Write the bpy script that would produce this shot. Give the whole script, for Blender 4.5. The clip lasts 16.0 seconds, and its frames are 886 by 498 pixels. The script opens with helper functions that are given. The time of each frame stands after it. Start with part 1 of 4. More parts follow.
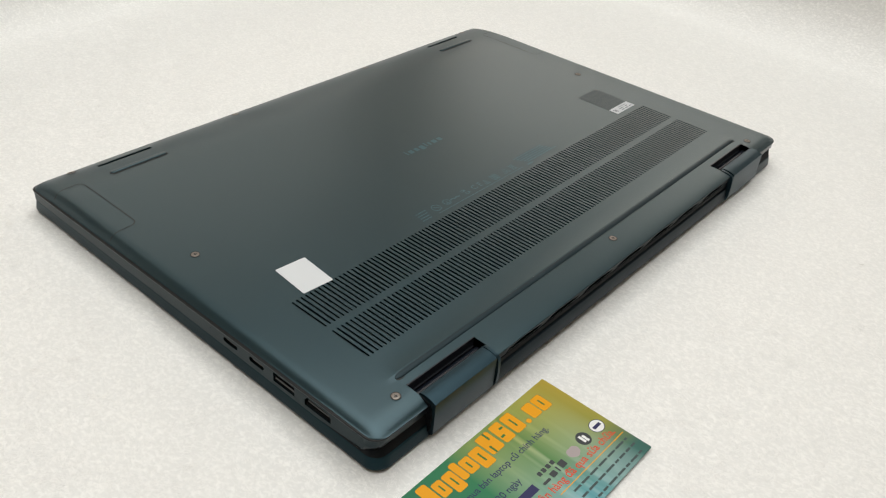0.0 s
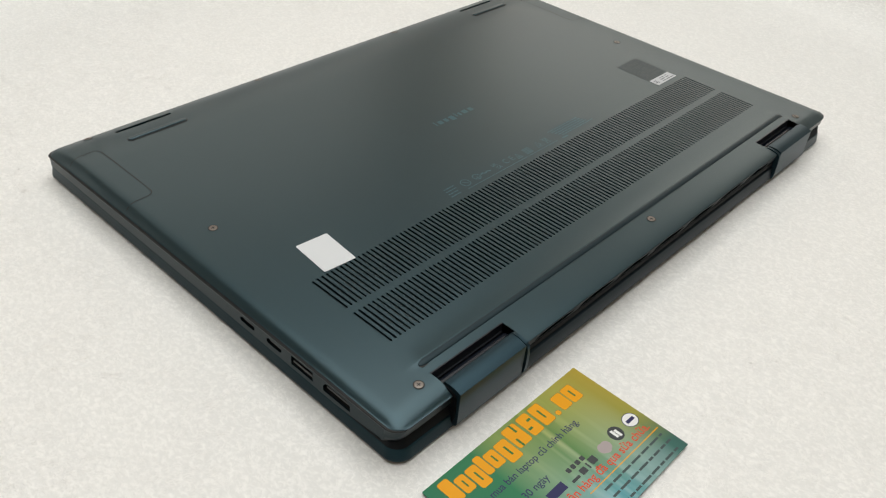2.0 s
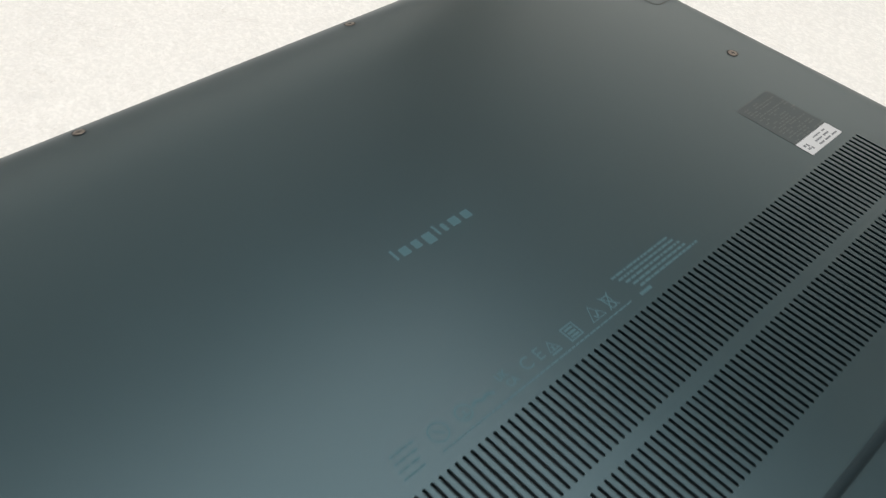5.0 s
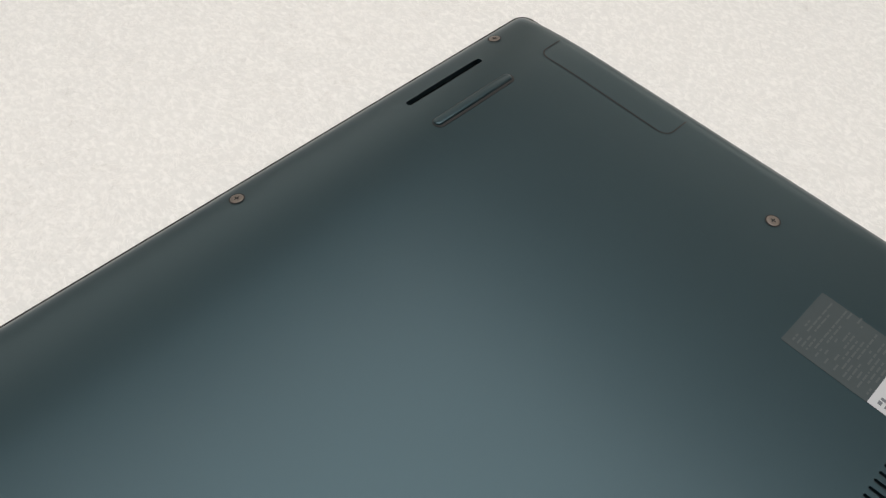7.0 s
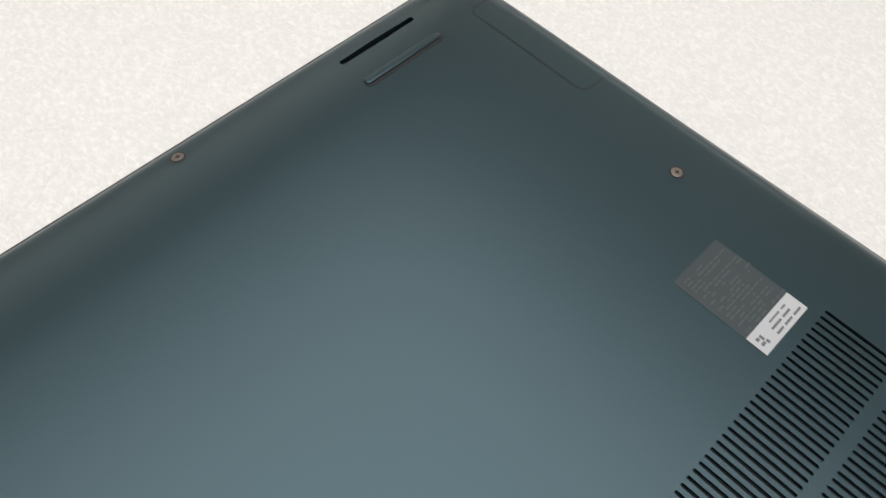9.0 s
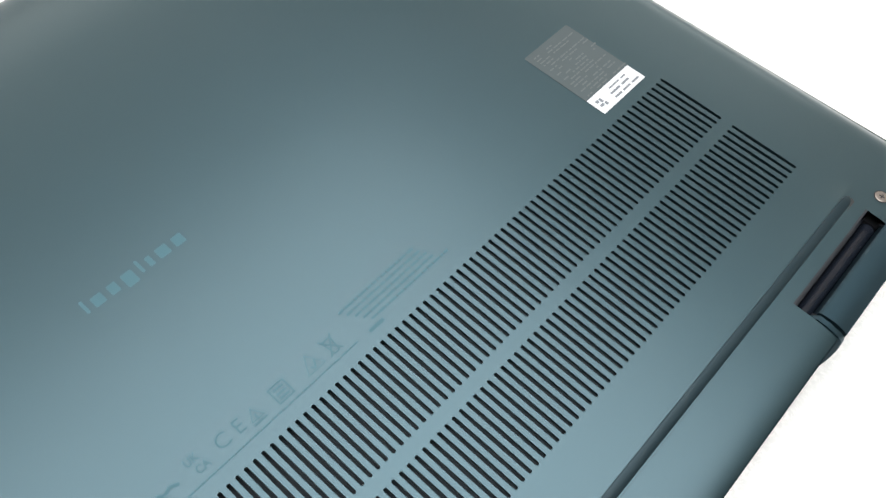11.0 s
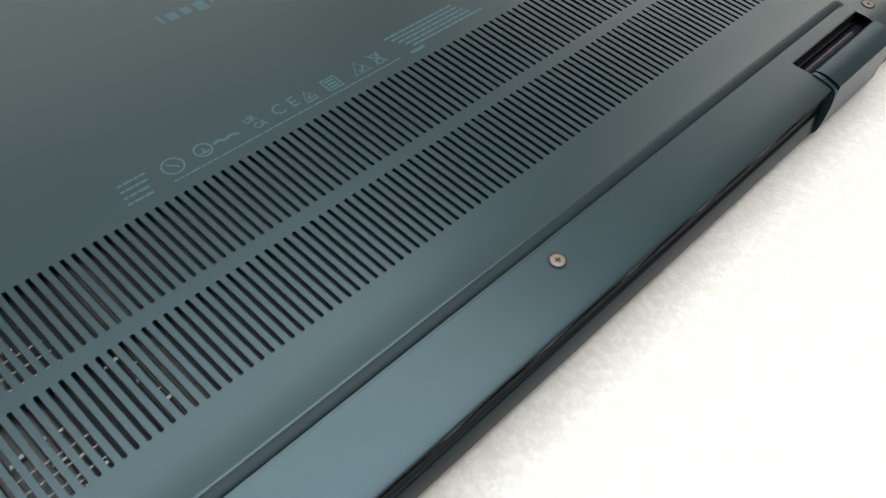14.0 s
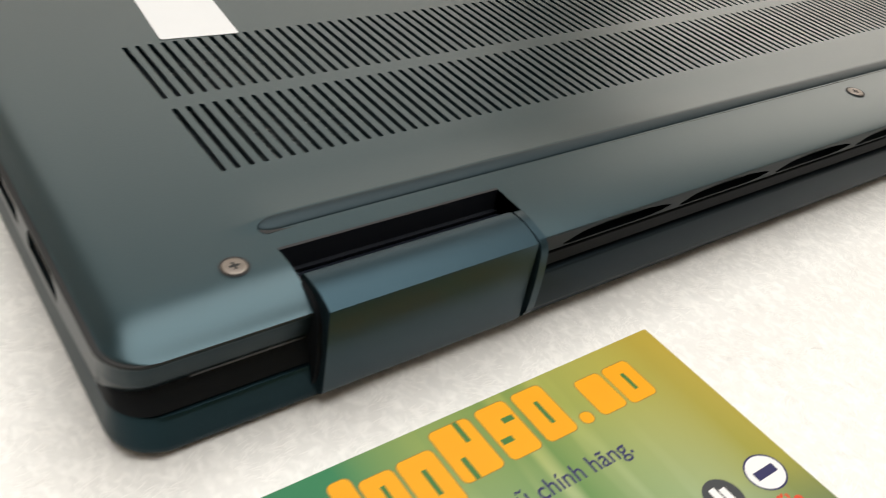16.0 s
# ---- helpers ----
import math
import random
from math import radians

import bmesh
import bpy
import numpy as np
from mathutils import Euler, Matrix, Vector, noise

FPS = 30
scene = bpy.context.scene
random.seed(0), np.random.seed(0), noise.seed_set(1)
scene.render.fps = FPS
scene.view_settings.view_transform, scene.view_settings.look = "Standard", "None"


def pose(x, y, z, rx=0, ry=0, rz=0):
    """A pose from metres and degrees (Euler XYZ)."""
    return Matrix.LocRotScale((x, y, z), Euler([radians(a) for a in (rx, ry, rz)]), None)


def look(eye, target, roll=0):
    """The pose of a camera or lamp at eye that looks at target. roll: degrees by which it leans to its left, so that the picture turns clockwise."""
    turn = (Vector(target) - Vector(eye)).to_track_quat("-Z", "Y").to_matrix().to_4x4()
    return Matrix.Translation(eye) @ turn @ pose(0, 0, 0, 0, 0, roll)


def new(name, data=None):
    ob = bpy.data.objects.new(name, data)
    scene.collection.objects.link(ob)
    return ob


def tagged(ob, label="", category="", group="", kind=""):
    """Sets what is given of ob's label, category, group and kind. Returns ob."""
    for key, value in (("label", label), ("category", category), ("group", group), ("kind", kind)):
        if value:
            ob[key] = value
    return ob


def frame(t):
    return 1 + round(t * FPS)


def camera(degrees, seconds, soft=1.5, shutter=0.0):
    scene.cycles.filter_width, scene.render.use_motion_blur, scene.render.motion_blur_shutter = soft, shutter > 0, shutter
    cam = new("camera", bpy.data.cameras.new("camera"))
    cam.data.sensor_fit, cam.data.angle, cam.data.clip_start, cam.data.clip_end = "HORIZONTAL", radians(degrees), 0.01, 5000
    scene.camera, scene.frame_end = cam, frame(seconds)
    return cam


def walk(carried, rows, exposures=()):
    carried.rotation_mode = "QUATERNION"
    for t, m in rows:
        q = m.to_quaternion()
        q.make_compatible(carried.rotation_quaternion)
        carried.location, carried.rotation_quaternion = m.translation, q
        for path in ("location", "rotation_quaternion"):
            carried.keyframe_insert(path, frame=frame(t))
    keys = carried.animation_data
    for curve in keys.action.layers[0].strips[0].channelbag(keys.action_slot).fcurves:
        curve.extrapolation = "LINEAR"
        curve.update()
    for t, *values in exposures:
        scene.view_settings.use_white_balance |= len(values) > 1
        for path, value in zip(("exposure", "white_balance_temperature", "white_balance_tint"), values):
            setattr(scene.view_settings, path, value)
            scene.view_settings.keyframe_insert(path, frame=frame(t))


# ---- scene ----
cam = camera(54.4, 16.0, soft=1.15, shutter=0.3)
PATH = [
    (0, (-0.34103, -0.15788, 0.26032), (-0.14745, -0.00689, 0.08790), 5.51),
    (0.5, (-0.33682, -0.16175, 0.26121), (-0.14483, -0.01055, 0.08720), 5.09),
    (1, (-0.33274, -0.16199, 0.26099), (-0.14255, -0.01019, 0.08554), 5.09),
    (1.5, (-0.33104, -0.15274, 0.25818), (-0.14403, -0.00013, 0.08003), 5.48),
    (2, (-0.32609, -0.14467, 0.25417), (-0.14389, 0.00769, 0.07090), 5.58),
    (2.5, (-0.31518, -0.13127, 0.24704), (-0.13892, 0.02000, 0.05717), 5.94),
    (3, (-0.28990, -0.10887, 0.23846), (-0.11959, 0.04219, 0.04307), 6.10),
    (3.5, (-0.24849, -0.08627, 0.23292), (-0.08092, 0.06213, 0.03317), 6.20),
    (4, (-0.21052, -0.05917, 0.22276), (-0.04585, 0.08560, 0.01800), 6.76),
    (4.2, (-0.19683, -0.04616, 0.21610), (-0.03266, 0.09759, 0.01022), 6.86),
    (6.3, (-0.04512, 0.07360, 0.18144), (0.10314, 0.20172, -0.04573), 6.99),
    (6.5, (-0.03785, 0.07767, 0.18774), (0.10883, 0.20442, -0.04121), 6.55),
    (7, (-0.02453, 0.09484, 0.19791), (0.11859, 0.21142, -0.03857), 7.32),
    (7.5, (-0.01697, 0.09964, 0.20315), (0.12246, 0.21262, -0.03725), 7.39),
    (8, (-0.01146, 0.10098, 0.21350), (0.12365, 0.21051, -0.03093), 7.70),
    (8.5, (-0.01082, 0.09205, 0.21410), (0.12174, 0.19809, -0.03326), 7.89),
    (9, (-0.01631, 0.07705, 0.21925), (0.11455, 0.17757, -0.03129), 8.08),
    (9.5, (-0.02084, 0.06174, 0.22040), (0.10842, 0.15654, -0.03318), 8.33),
    (10, (-0.02357, 0.04403, 0.21632), (0.10495, 0.13554, -0.03884), 7.88),
    (10.2, (-0.02462, 0.03586, 0.21634), (0.10318, 0.12473, -0.04012), 7.97),
    (12.3, (-0.07066, -0.02052, 0.19814), (0.06103, 0.07948, -0.05217), 7.11),
    (12.5, (-0.07353, -0.02347, 0.19654), (0.05846, 0.07660, -0.05358), 7.27),
    (13, (-0.08152, -0.02974, 0.19089), (0.05390, 0.07306, -0.05628), 7.34),
    (13.5, (-0.09681, -0.04248, 0.17779), (0.04497, 0.06714, -0.06279), 7.25),
    (14, (-0.11575, -0.05815, 0.16506), (0.03887, 0.06307, -0.06165), 7.72),
    (14.5, (-0.13997, -0.06609, 0.13998), (0.02498, 0.06567, -0.07316), 9.12),
    (15, (-0.15731, -0.07245, 0.12025), (0.01289, 0.07389, -0.07878), 9.67),
    (15.5, (-0.17454, -0.07978, 0.10170), (-0.01335, 0.08773, -0.08793), 10.31),
    (16, (-0.19995, -0.08939, 0.10037), (-0.04102, 0.09022, -0.07986), 10.68),
]
EXPOSURES = [(0.0, -0.1, 6460, 10), (2.0, -0.14, 6460, 10), (3.0, -0.02, 6470, 10), (3.5, 0.24, 6460, 11), (4.0, 0.06, 6490, 11), (4.2, 0.06, 6500, 11), (6.3, -0.16, 6500, 13), (7.0, -0.24, 6500, 13), (7.6, -0.12, 6500, 14), (8.5, -0.1, 6490, 14), (9.0, -0.06, 6440, 14), (9.5, 0.06, 6400, 13), (10.0, 0.84, 6230, 10), (10.2, 0.94, 6220, 10), (12.3, 0.95, 6190, 14), (13.4, 0.84, 6330, 14), (14.0, 0.34, 6430, 12), (14.5, 0.06, 6550, 11), (15.0, 0.34, 6580, 11), (16.0, 0.3, 6680, 12)]
walk(cam, [(t, look(eye, target, roll)) for t, eye, target, roll in PATH], EXPOSURES)

# ---- world and light ----
world = bpy.data.worlds.new("room_air")
scene.world = world
world.use_nodes = True
world.node_tree.nodes["Background"].inputs[0].default_value = (0.9, 0.95, 1.0, 1)
world.node_tree.nodes["Background"].inputs[1].default_value = 0.05


def area_lamp(name, place, target, sx, sy, watts, colour):
    data = bpy.data.lights.new(name, "AREA")
    data.shape, data.size, data.size_y, data.energy, data.color = "RECTANGLE", sx, sy, watts, colour
    ob = new(name, data)
    ob.matrix_world = look(place, target)
    return tagged(ob, "wide soft light over the table" if place[2] > 1.5 else "warm daylight from the window", "lamp")


area_lamp("ceiling_light", (0.06, 0.2, 1.65), (0.06, 0.201, 0.0), 2.0, 1.76, 32.0, (0.96, 0.985, 0.965))
area_lamp("window_light", (0.5, 1.86, 1.15), (0.5, 0.0, 1.15), 2.2, 0.8, 7.0, (1.0, 0.9, 0.78))
area_lamp("window_light", (1.76, 0.85, 0.8), (0.0, 0.85, 0.8), 1.3, 0.7, 5.6, (1.0, 0.9, 0.78))


# ---- materials ----
def material(name, colour, rough=0.5, metal=0.0, grain=0.0, grain_size=0.001, wear=0.0, wear_size=0.03, specular=0.5):
    """Colour with two scales of variation: fine grain in the relief, broad wear in colour and gloss."""
    m = bpy.data.materials.new(name)
    m.use_nodes = True
    nt = m.node_tree
    b = nt.nodes["Principled BSDF"]
    b.inputs["Base Color"].default_value = (*colour, 1)
    b.inputs["Roughness"].default_value = rough
    b.inputs["Metallic"].default_value = metal
    b.inputs["Specular IOR Level"].default_value = specular
    geo = nt.nodes.new("ShaderNodeNewGeometry")
    if wear > 0:
        n = nt.nodes.new("ShaderNodeTexNoise")
        n.inputs["Scale"].default_value = 1.0 / wear_size
        n.inputs["Detail"].default_value = 5.0
        nt.links.new(geo.outputs["Position"], n.inputs["Vector"])
        ramp = nt.nodes.new("ShaderNodeMix")
        ramp.data_type = "RGBA"
        ramp.inputs[6].default_value = (*[c * (1 - wear) for c in colour], 1)
        ramp.inputs[7].default_value = (*[min(1, c * (1 + wear)) for c in colour], 1)
        nt.links.new(n.outputs["Fac"], ramp.inputs[0])
        nt.links.new(ramp.outputs[2], b.inputs["Base Color"])
        mr = nt.nodes.new("ShaderNodeMapRange")
        mr.inputs[3].default_value, mr.inputs[4].default_value = rough * (1 - 0.5 * wear), min(1, rough * (1 + 0.5 * wear))
        nt.links.new(n.outputs["Fac"], mr.inputs[0])
        nt.links.new(mr.outputs[0], b.inputs["Roughness"])
    if grain > 0:
        g = nt.nodes.new("ShaderNodeTexNoise")
        g.inputs["Scale"].default_value = 1.0 / grain_size
        g.inputs["Detail"].default_value = 3.0
        nt.links.new(geo.outputs["Position"], g.inputs["Vector"])
        bump = nt.nodes.new("ShaderNodeBump")
        bump.inputs["Strength"].default_value = grain
        bump.inputs["Distance"].default_value = grain_size * 0.3
        nt.links.new(g.outputs["Fac"], bump.inputs["Height"])
        nt.links.new(bump.outputs["Normal"], b.inputs["Normal"])
    return m


SHELL = material("anodised_green_metal", (0.026, 0.057, 0.07), 0.35, 0.75, 0.12, 0.0004, 0.05, 0.05)
lacquer = SHELL.node_tree.nodes["Principled BSDF"]
lacquer.inputs["Coat Weight"].default_value = 0.42
lacquer.inputs["Coat Roughness"].default_value = 0.26
# shell metal made near black: the shade under the tongue is in the colour
SHELL_SHADED = material("shaded_green_shell", (0.006, 0.011, 0.014), 0.42, 0.6, 0.1, 0.0004, 0.05, 0.02, 0.1)
LID = material("anodised_green_lid", (0.013, 0.031, 0.039), 0.34, 0.9, 0.1, 0.0004, 0.05, 0.02, 0.3)
LID_BACK = material("dark_slate_lid_back", (0.016, 0.025, 0.031), 0.4, 0.8, 0.1, 0.0004, 0.05, 0.02, 0.15)
FRAME = material("anodised_green_frame", (0.013, 0.026, 0.031), 0.3, 0.9, 0.1, 0.0004, 0.05, 0.02, 0.3)
HINGE = material("hinge_green_metal", (0.024, 0.049, 0.064), 0.32, 0.7, 0.06, 0.0003, 0.06, 0.02, 0.25)
ROD = material("glossy_black_rod", (0.008, 0.01, 0.015), 0.25, 0.0, 0.05, 0.0005, 0.1, 0.02, 0.3)
WELL = material("dark_blue_plastic", (0.012, 0.014, 0.019), 0.4, 0.0, 0.1, 0.0005, 0.1, 0.02, 0.3)
# foot green as the cover, darkened for the shade on its rear slope
FOOT_SHADED = material("shaded_green_rubber", (0.013, 0.027, 0.034), 0.4, 0.35, 0.12, 0.0004, 0.1, 0.02, 0.25)
BAND = material("matt_black_band", (0.0045, 0.0055, 0.007), 0.6, 0.0, 0.1, 0.0005, 0.1, 0.02, 0.1)
BLACK = material("black_plastic", (0.012, 0.013, 0.014), 0.35, 0.0, 0.1, 0.0005, 0.1, 0.02)
DARK = material("matt_black_inside", (0.014, 0.021, 0.026), 0.8, 0.0, 0.2, 0.001, 0.2, 0.01)
SEAM = material("seam_shadow_black", (0.01, 0.011, 0.012), 0.7)
STEEL = material("nickel_screw", (0.21, 0.187, 0.168), 0.4, 1.0, 0.3, 0.0003, 0.15, 0.001)
STRIP_LABEL = material("grey_white_strip", (0.5, 0.52, 0.54), 0.45, 0.0, 0.1, 0.0006, 0.03, 0.01)
WHITE_LABEL = material("white_paper_label", (0.67, 0.69, 0.71), 0.32, 0.0, 0.1, 0.0006, 0.02, 0.01)
FILM_LABEL = material("grey_film_label", (0.037, 0.053, 0.058), 0.48, 0.0, 0.1, 0.0006, 0.12, 0.006, 0.4)
PRINT_TEAL = material("teal_print", (0.053, 0.118, 0.143), 0.6, 0.0, 0.0, 0.001, 0.06, 0.004, 0.18)
PRINT_GREY = material("grey_film_print", (0.064, 0.08, 0.083), 0.45, 0.0, specular=0.4)
INK_GREY = material("grey_ink", (0.13, 0.14, 0.16), 0.6)
WALL = material("matt_wall_paint", (0.68, 0.625, 0.56), 0.9, 0.0, 0.2, 0.004, 0.06, 0.5)
BOARD = material("pale_grey_board", (0.88, 0.87, 0.85), 0.8, 0.0, 0.2, 0.003, 0.03, 0.3)


def fleece():
    """White nap: soft tufts with short glossy fibres lying over them."""
    m = bpy.data.materials.new("white_fleece")
    m.use_nodes = True
    nt = m.node_tree
    b = nt.nodes["Principled BSDF"]
    b.inputs["Roughness"].default_value = 0.5
    b.inputs["Specular IOR Level"].default_value = 0.45
    b.inputs["Sheen Weight"].default_value = 0.2
    b.inputs["Sheen Roughness"].default_value = 0.5
    geo = nt.nodes.new("ShaderNodeNewGeometry")

    def noise(scale, detail, stretch=None):
        n = nt.nodes.new("ShaderNodeTexNoise")
        n.inputs["Scale"].default_value = scale
        n.inputs["Detail"].default_value = detail
        n.inputs["Distortion"].default_value = 0.6
        src = geo.outputs["Position"]
        if stretch:
            mp = nt.nodes.new("ShaderNodeMapping")
            mp.inputs["Rotation"].default_value = (0, 0, stretch[0])
            mp.inputs["Scale"].default_value = (1, stretch[1], 1)
            nt.links.new(src, mp.inputs[0])
            src = mp.outputs[0]
        nt.links.new(src, n.inputs["Vector"])
        return n.outputs["Fac"]

    def add(a, c, k):
        n = nt.nodes.new("ShaderNodeMath")
        n.operation = "MULTIPLY_ADD"
        nt.links.new(c, n.inputs[0])
        n.inputs[1].default_value = k
        nt.links.new(a, n.inputs[2])
        return n.outputs[0]

    tuft = noise(330.0, 3.0)
    fibre_a, fibre_b = noise(900.0, 1.0, (0.5, 0.7)), noise(800.0, 1.0, (-0.9, 0.7))
    height = add(add(add(tuft, fibre_a, 0.25), fibre_b, 0.25), noise(120.0, 2.0, (0.4, 0.7)), 0.7)
    bump = nt.nodes.new("ShaderNodeBump")
    bump.inputs["Strength"].default_value = 0.5
    bump.inputs["Distance"].default_value = 0.0007
    nt.links.new(height, bump.inputs["Height"])
    nt.links.new(bump.outputs["Normal"], b.inputs["Normal"])
    # tone varies between tufts; its pale specks stand in for glints on fibres
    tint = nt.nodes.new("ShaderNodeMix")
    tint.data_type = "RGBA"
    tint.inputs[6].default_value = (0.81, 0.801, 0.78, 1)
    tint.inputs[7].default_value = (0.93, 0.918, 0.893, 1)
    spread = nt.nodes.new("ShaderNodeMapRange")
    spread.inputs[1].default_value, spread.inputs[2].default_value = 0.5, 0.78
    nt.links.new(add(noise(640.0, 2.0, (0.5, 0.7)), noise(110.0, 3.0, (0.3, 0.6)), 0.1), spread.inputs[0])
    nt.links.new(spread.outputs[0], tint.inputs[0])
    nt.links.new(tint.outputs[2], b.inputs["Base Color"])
    return m


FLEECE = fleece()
FIBRE = material("white_fibre", (0.93, 0.916, 0.89), 0.36, 0.0, 0.0, 0.001, 0.03, 0.004, 0.6)

MM = 0.001
TOP = 20.0
HX, YF, YR = 181.2, 241.3, -10.8
CX, CF = HX - 0.9, YF - 1.0
ROUND, ROUND_F = 6.4, 4.8
SIDE_W, FRONT_W, REAR_W = 7.5, 38.8, 10.0


def finish(bm, smooth=True):
    bmesh.ops.remove_doubles(bm, verts=bm.verts, dist=1e-6)
    bmesh.ops.recalc_face_normals(bm, faces=bm.faces)
    for f in bm.faces:
        f.smooth = smooth
    return bm


def part(name, bm, mat, parent=None, label="", smooth=True, angle=35):
    """One mesh object out of a bmesh, under a thing or a part."""
    me = bpy.data.meshes.new(name)
    bm.normal_update()
    if smooth:
        for e in bm.edges:
            e.smooth = len(e.link_faces) == 2 and e.calc_face_angle(0) < radians(angle)
        for f in bm.faces:
            f.smooth = True
    bm.to_mesh(me)
    bm.free()
    me.materials.append(mat)
    ob = new(name, me)
    ob.parent = parent
    if label:
        ob["label"] = label
    return ob


def v3(x, y, z):
    return Vector((x * MM, y * MM, z * MM))


def face(bm, pts):
    return bm.faces.new([bm.verts.new(p) for p in pts])


def hole_cell(bm, x0, y0, x1, y1, hole, place, depth):
    """A rectangle with a hole through it; the hole's outline starts at its lowest point and runs round by its left side to the
    highest, then down its right side. Walls go down by depth."""
    n = len(hole)
    top = max(range(n), key=lambda i: hole[i][1])
    left, right = hole[: top + 1], hole[top:] + hole[:1]
    cx0, cx1 = hole[0][0], hole[top][0]
    face(bm, [place(*p) for p in [(x0, y0)] + [(cx0, y0)] + left + [(cx1, y1), (x0, y1)]])
    face(bm, [place(*p) for p in [(cx0, y0), (x1, y0), (x1, y1), (cx1, y1)] + right])
    for a, b in zip(hole, hole[1:] + hole[:1]):
        pa, pb = place(*a), place(*b)
        face(bm, [pa, pb, pb + depth, pa + depth])


def stadium(cx, cy, lx, ly, steps=6):
    """Outline of a rounded slot of full size lx by ly, from its lowest point by the left."""
    r = min(lx, ly) / 2
    pts = []
    for k in range(4 * steps):
        a = -math.pi / 2 - 2 * math.pi * k / (4 * steps)
        ox, oy = math.cos(a), math.sin(a)
        sx = (lx / 2 - r) * (1 if ox > 1e-6 else -1 if ox < -1e-6 else 0)
        sy = (ly / 2 - r) * (1 if oy > 1e-6 else -1 if oy < -1e-6 else 0)
        pts.append((cx + sx + r * ox, cy + sy + r * oy))
    return pts


def pad(bm, outline, z0, h, rounding, surf=None):
    """A low pad on a surface with rounded upper edges; the outline is shrunk towards its centre line."""
    cx = sum(p[0] for p in outline) / len(outline)
    cy = sum(p[1] for p in outline) / len(outline)
    lx = max(p[0] for p in outline) - min(p[0] for p in outline)
    ly = max(p[1] for p in outline) - min(p[1] for p in outline)
    loops = []
    for k in range(5):
        a = math.pi / 2 * k / 4
        inset, z = rounding * (1 - math.cos(a)), h - rounding + rounding * math.sin(a)
        loops.append((inset, z))
    loops = [(0.0, -0.6)] + loops
    rings = []
    for inset, z in loops:
        sx, sy = 1 - 2 * inset / lx, 1 - 2 * inset / ly
        rings.append([bm.verts.new(v3(cx + (x - cx) * sx, cy + (y - cy) * sy, (surf(x, y) if surf else z0) + z)) for x, y in outline])
    for a, b in zip(rings, rings[1:]):
        for i in range(len(a)):
            j = (i + 1) % len(a)
            bm.faces.new([a[i], a[j], b[j], b[i]])
    bm.faces.new(rings[-1])


def box(bm, x0, y0, z0, x1, y1, z1):
    m = Matrix.Translation(v3((x0 + x1) / 2, (y0 + y1) / 2, (z0 + z1) / 2)) @ Matrix.Diagonal(((x1 - x0) * MM, (y1 - y0) * MM, (z1 - z0) * MM, 1))
    return bmesh.ops.create_cube(bm, size=1.0, matrix=m)["verts"]


def extrude_profile(bm, profile, x0, x1):
    """A closed outline in (y, z) drawn out along x."""
    a = [bm.verts.new(v3(x0, y, z)) for y, z in profile]
    b = [bm.verts.new(v3(x1, y, z)) for y, z in profile]
    for i in range(len(a)):
        j = (i + 1) % len(a)
        bm.faces.new([a[i], a[j], b[j], b[i]])
    bm.faces.new(a)
    bm.faces.new(b)


# ---- the setting ----
def ground_sheet():
    """White fleece over the table, softly uneven, with short nap."""
    n = 420
    x = np.linspace(-0.62, 0.437, n)
    y = np.linspace(-0.55, 0.505, n)
    gx, gy = np.meshgrid(x, y, indexing="ij")
    rng = np.random.default_rng(3)

    def lump(size, amp):
        k = max(4, int(1.06 / size))
        g = rng.standard_normal((k + 3, k + 3))
        fx, fy = np.linspace(0, k, n), np.linspace(0, k, n)
        ix, iy = fx.astype(int), fy.astype(int)
        tx, ty = (fx - ix)[:, None], (fy - iy)[None]
        tx, ty = tx * tx * (3 - 2 * tx), ty * ty * (3 - 2 * ty)
        a = g[ix][:, iy] * (1 - tx) + g[ix + 1][:, iy] * tx
        b = g[ix][:, iy + 1] * (1 - tx) + g[ix + 1][:, iy + 1] * tx
        return amp * (a * (1 - ty) + b * ty)

    z = lump(0.09, 0.0003) + lump(0.009, 0.00016) + lump(0.0052, 0.00016)
    z -= np.quantile(z, 0.985)
    # the nap stands up round the weight of the laptop
    away = np.maximum(np.abs(gx) - 0.1815, np.maximum(gy - 0.242, -0.0135 - gy))
    z += 0.0006 * np.clip((away - 0.003) / 0.009, 0, 1) - 0.0003
    # the cloth sweeps up against the boards behind it
    for d in ((gx - 0.385) / 0.052, (gy - 0.452) / 0.053):
        z += 0.055 * (1 - np.sqrt(1 - np.clip(d, 0, 0.995) ** 2))
    verts = np.stack([gx, gy, z], -1).reshape(-1, 3)
    i = np.arange(n * n).reshape(n, n)
    quads = np.stack([i[:-1, :-1], i[1:, :-1], i[1:, 1:], i[:-1, 1:]], -1).reshape(-1, 4)
    me = bpy.data.meshes.new("table_cover")
    me.from_pydata(verts.tolist(), [], quads.tolist())
    for p in me.polygons:
        p.use_smooth = True
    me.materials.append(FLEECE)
    return tagged(new("table_cover", me), "white fleece cloth spread flat under the laptop", "cloth", kind="structure"), z


